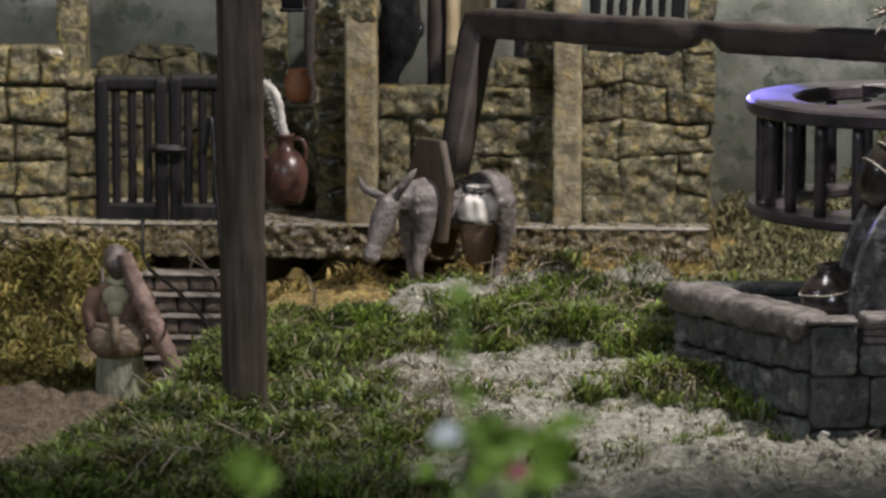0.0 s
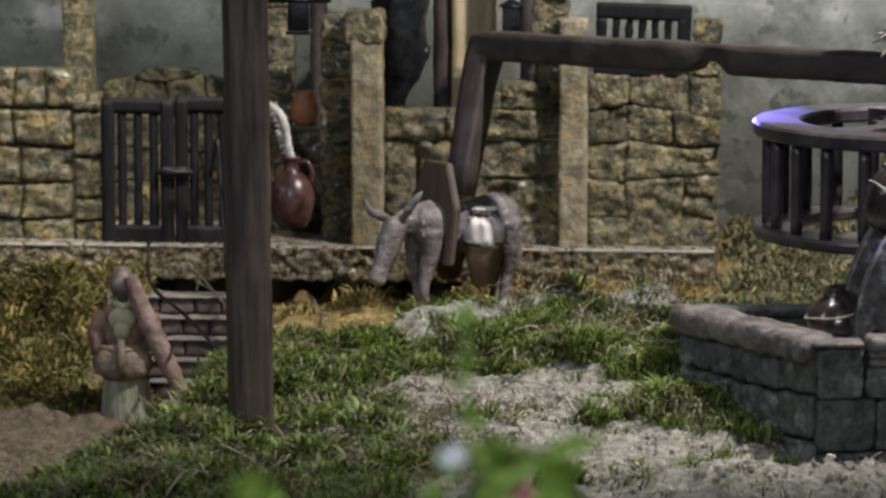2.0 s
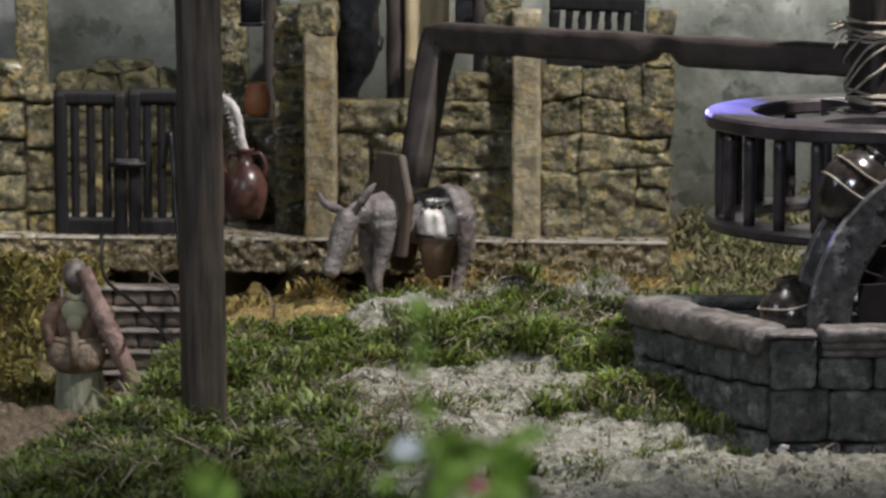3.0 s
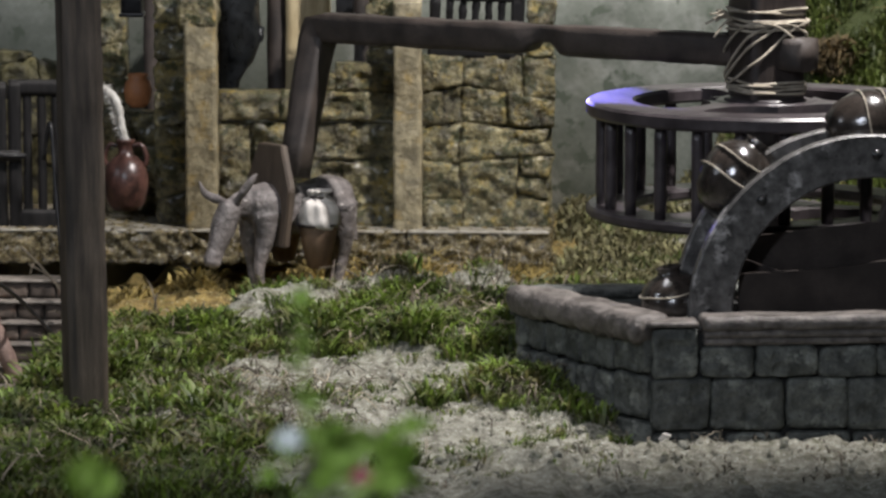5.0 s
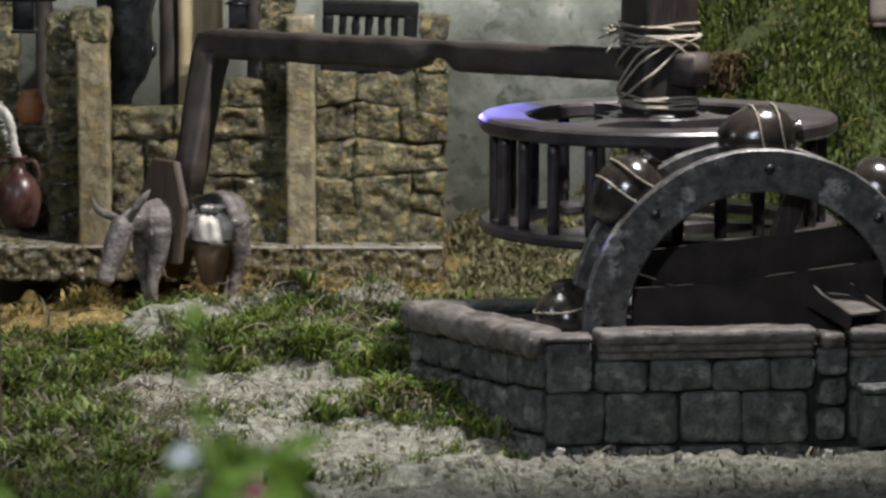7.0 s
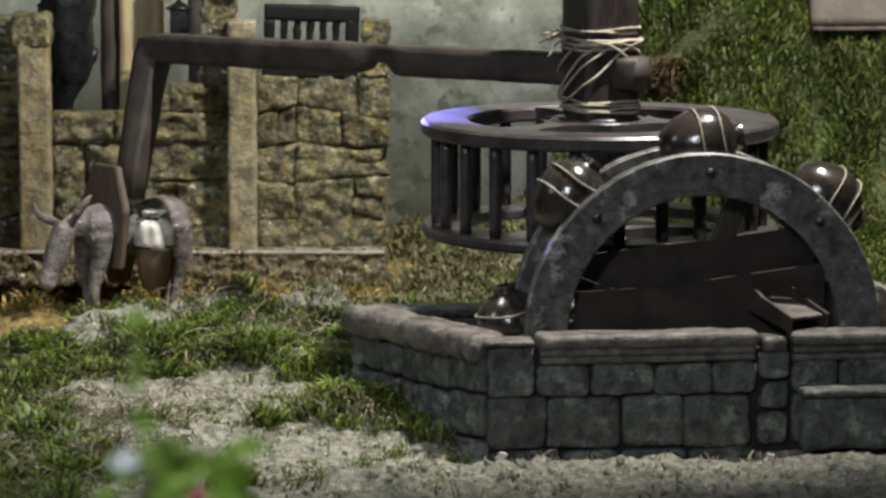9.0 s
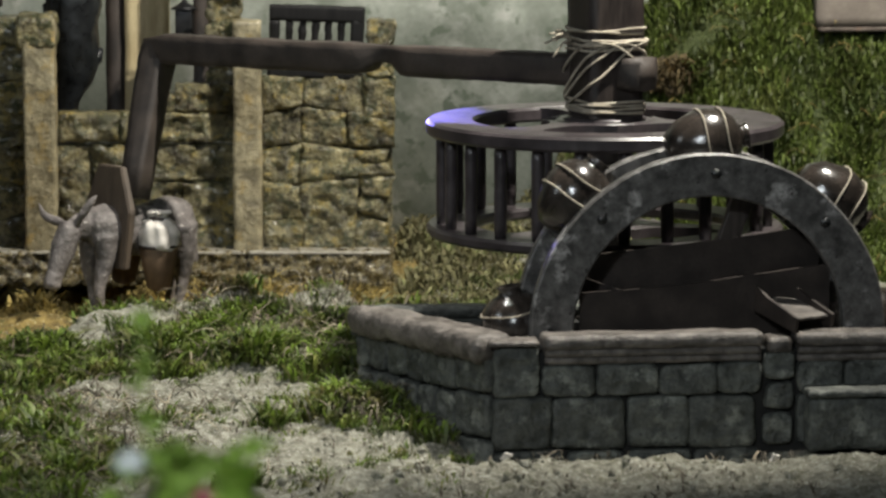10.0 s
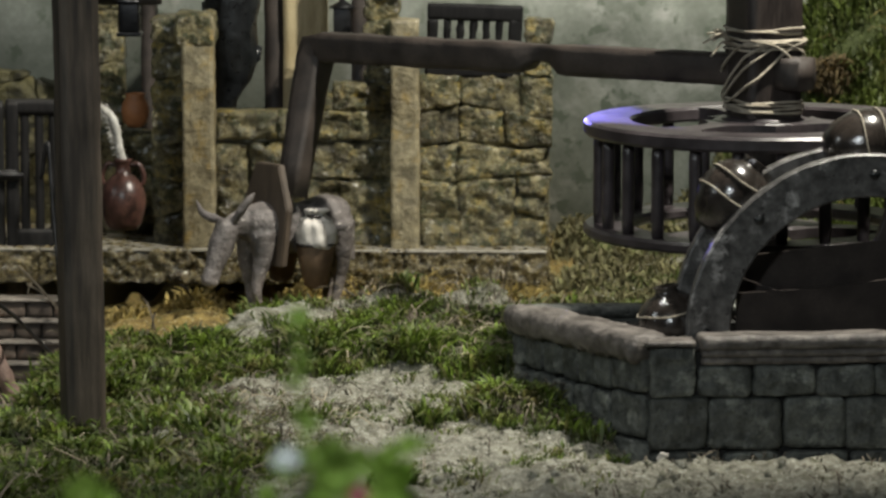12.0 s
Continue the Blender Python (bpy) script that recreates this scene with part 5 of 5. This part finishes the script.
# ---- small things ----
def flowering_plant():
    """A thin clover-like plant close to the visitor's side of the display."""
    t = thing("flowering_plant", (-481, -4400, 373), label="thin green plant with round leaves and a red bud", category="plant")
    part("stem", tube(bmesh.new(), spline([(30, 0, -575), (20, 0, -200), (4, 6, 250), (0, 0, 420), (2, 4, 520), (-2, 0, 655)], 6), 2.6, 6), GREEN_LEAF, t)
    t.scale = (0.684, 0.684, 0.684)
    rng = random.Random(4)
    leaves = [(-2, 655, 13, GREEN_LEAF), (4, 612, 11, GREEN_LEAF), (-10, 592, 10, GREEN_LEAF), (2, 560, 12, GREEN_LEAF), (12, 552, 10, GREEN_LEAF), (-12, 520, 17, WHITE_GLINT), (-20, 500, 22, GREEN_LEAF), (14, 512, 18, GREEN_LEAF),
              (34, 494, 26, GREEN_LEAF), (58, 484, 12, RED_PETAL), (82, 512, 19, GREEN_LEAF), (92, 488, 20, GREEN_LEAF), (104, 526, 15, GREEN_LEAF), (70, 470, 22, GREEN_LEAF), (-214, 474, 26, GREEN_LEAF), (-196, 462, 20, GREEN_LEAF)]
    for x, z, r, m in leaves[:]:
        if m is GREEN_LEAF and x > -100 and z < 540:
            leaves += [(x + rng.uniform(-22, 22), z + rng.uniform(-22, 22), r * rng.uniform(0.5, 0.8), m) for _ in range(2)]
    for x, z, r, m in leaves:
        r *= 0.95
        bm = bmesh.new()
        n = 14
        c = bm.verts.new((0, -2, 0))
        rim = [bm.verts.new((r * math.sin(q * 6.283 / n), rng.uniform(-1, 1) - 2.5 * math.cos(q * 12.566 / n), r * (0.85 * math.cos(q * 6.283 / n)) - 1)) for q in range(n)]
        for q in range(n):
            bm.faces.new((c, rim[q], rim[(q + 1) % n]))
        bmesh.ops.solidify(bm, geom=bm.faces[:], thickness=1.2)
        # the white disc is a painted glint among the leaves
        name = "petal" if m is WHITE_GLINT else "bud" if m is RED_PETAL else "leaf"
        part(name, bm, m, t, {"petal": "white disc painting a glint on the plant", "bud": "red bud", "leaf": ""}[name], at=put(x, rng.uniform(-25, 25), z, rng.uniform(-45, 10), rng.uniform(-30, 30), rng.uniform(-50, 50)) if name == "leaf" else put(x, -34, z, -46, 0, -14))
        if abs(x) > 12:
            part("stalk", tube(bmesh.new(), spline([(0 if x > -100 else -206, 0, z - 60), (x * 0.5 if x > -100 else -206, 0, z - 30), (x, 0, z)], 5), 1.5, 5), GREEN_LEAF, t)
    part("stem", tube(bmesh.new(), spline([(-190, 0, -575), (-200, 6, 250), (-206, 0, 440)], 6), 2.2, 6), GREEN_LEAF, t)


flowering_plant()


def hill_wall():
    t = thing("hill_house_wall", (712, 1330, 535), 4, label="pinkish plaster wall on the hill with a dark strip as its base shadow", category="wall")
    part("plaster", rough_block((430, 60, 260), 20, 2, 3, 4), PLASTER, t, at=put(0, 30, 150))
    # dark strip stands in for the soft shadow along the wall's base
    part("footing", rough_block((424, 64, 12), 12, 2, 4, 4), BRICK, t, at=put(0, 28, 14))


hill_wall()
rng = random.Random(12)
spots = []
for k in range(60):
    a, r = rng.uniform(0, 6.283), 46 * math.sqrt(rng.random())
    spots.append((200 + r * math.cos(a), 1330 + r * math.sin(a), 400 + 60 * math.sqrt(max(0, 1 - (r / 48) ** 2)) * rng.uniform(0.3, 1)))
tufts("brown_bush", spots, BROWN_LEAF, 26, 30, 12, "dry brown bush on the hillside", 9, 1.4, 0.06, "bush")


def ledge():
    t = thing("stone_ledge", (420, -500, 0), 7, label="dark stone ledge built against the trough", category="ledge")
    part("block", rough_block((330, 70, 92), 12, 3, 8, 8, 40), GREY_STONE, t, at=put(60, 0, 44))
    part("slab", rough_block((340, 84, 14), 10, 2.5, 9, 5, 40), GREY_STONE, t, "worn ledge slab", at=put(60, -2, 96))


ledge()

# loose twigs and pebbles on the moss and sand
rng = random.Random(77)
for k in range(44):
    x, y = rng.uniform(-1150, -300), rng.uniform(-700, 800)
    if inside(x, y, TROUGH) > -30 or lawn(x, y) < 0.3:
        continue
    z = ground_height(x, y) + 12
    a, n = rng.uniform(0, 6.283), rng.uniform(50, 120)
    s = thing("dry_twig", (x, y, z), math.degrees(a), label="thin dry twig lying on the moss", category="twig", group="loose twigs")
    pts = spline([(0, 0, 0), (n * 0.4, rng.uniform(-8, 8), rng.uniform(4, 16)), (n, rng.uniform(-10, 10), rng.uniform(0, 26))], 5)
    part("stem", tube(bmesh.new(), pts, [2.2 - 0.12 * q for q in range(len(pts))], 5), GREY_TWIG if k % 3 else DARK_WOOD, s)
pebble = [mesh_of("pebble", rough_block((15, 12, 9), 3, 3.0, q * 3.3, 4), SAND) for q in range(4)]
for k in range(70):
    x, y = (rng.uniform(-1000, -350), rng.uniform(-420, 60)) if k % 2 else (rng.uniform(-700, 450), rng.uniform(-900, -600))
    if inside(x, y, TROUGH) > -14:
        continue
    s = new("pebble", pebble[k % 4])
    s.matrix_basis = put(x, y, ground_height(x, y) + 2, rng.uniform(0, 90), rng.uniform(0, 90), rng.uniform(0, 360)) @ Matrix.Scale(rng.uniform(0.6, 1.6), 4)
    tagged(s, "small pale clod lying on the sawdust sand", "pebble", "pebbles")


def strands(name, count, x0, x1, y0, y1, keep, seed, label, mat):
    """Long curved dry stems tangled over the moss, joined."""
    rng = random.Random(seed)
    bm = bmesh.new()
    for x, y, z in scatter(count, x0, x1, y0, y1, keep, seed):
        a, n = rng.uniform(0, 6.283), rng.uniform(30, 95)
        bend = rng.uniform(-0.9, 0.9)
        p = Vector((x, y, z + rng.uniform(2, 22)))
        pts = []
        for k in range(6):
            pts.append(p + Vector((0, 0, 14 * math.sin(k * 0.63) * rng.uniform(0.4, 1.4))))
            p = p + Vector((math.cos(a), math.sin(a), rng.uniform(-0.1, 0.14))) * (n / 5)
            a += bend * 0.4
        tube(bm, pts, [1.0, 1.25, 1.15, 1.0, 0.8, 0.5], 4)
    ob = new(name, mesh_of(name, bm, mat))
    return tagged(ob, label, "stems", kind="stuff")


strands("tangled_stems", 620, -1500, -250, -1050, 700, lambda x, y: 0.02 + 0.5 * lawn(x, y) + 0.9 * blob(x, y, -980, -520, 230, 350), 31, "tangled thin grey brown stems over the moss", GREY_TWIG)
strands("pale_roots", 420, -1300, -700, -1000, -250, lambda x, y: 0.5 * lawn(x, y) + 0.3, 36, "pale curled dry roots over the moss bank", PALE_TWIG)
strands("mound_stems", 130, -760, -400, 60, 560, lambda x, y: 0.6, 37, "grey dry stems heaped on the mossy mound", PALE_TWIG)
strands("straw_stems", 260, -1250, -350, 720, 980, lambda x, y: 0.9, 32, "thin yellow straw stems below the plinth", DRY_LEAF)
strands("hill_stems", 260, 20, 800, 960, 1500, lambda x, y: 0.6, 34, "long pale dry stems in the hillside grass", DRY_LEAF)
strands("bank_stems", 220, -2000, -1560, 780, 980, lambda x, y: 0.9, 33, "thin olive stems on the mossy bank", OLIVE_LEAF)


def clods():
    rng = random.Random(8)
    verts, faces = [], []
    ico = bmesh.new()
    bmesh.ops.create_icosphere(ico, subdivisions=1, radius=1)
    base, tri = [v.co.copy() for v in ico.verts], [tuple(v.index for v in f.verts) for f in ico.faces]
    ico.free()
    for x, y, z in scatter(3600, -1900, 700, -1100, 680, lambda x, y: (1 - lawn(x, y)) * (3.0 * math.exp(-((y - track(x)) / 40) ** 2) if y > 300 else 1.0) * (0.0 if inside(x, y, TROUGH) > -8 else 1.0), 41):
        r = rng.uniform(2, 4) if rng.random() < 0.82 else rng.uniform(4, 10)
        o = len(verts)
        verts += [((x + v.x * r * rng.uniform(0.6, 1.3)) * U, (y + v.y * r * rng.uniform(0.6, 1.3)) * U, (z + v.z * r * rng.uniform(0.4, 0.9)) * U) for v in base]
        faces += [tuple(o + q for q in f) for f in tri]
    data = bpy.data.meshes.new("sand_clods")
    data.from_pydata(verts, [], faces)
    data.materials.append(SAND)
    return tagged(new("sand_clods", data), "small clods and crumbs of pale sawdust sand", "clods", kind="stuff")


clods()


# two pale scraps at the foot of the trough
for k, (x, y) in enumerate(((-182, -588), (262, -548))):
    s = thing("paper_scrap", (x, y, ground_height(x, y) + 3), 40 * k, label="small crumpled whitish scrap lying at the trough's foot", category="scrap", group="scraps")
    part("sheet", rough_block((15, 5, 17), 2.5, 3.5, 3.0 + k, 2, 9), WHITE_CLOTH, s, at=put(0, 0, 5, 20, 24, 0))
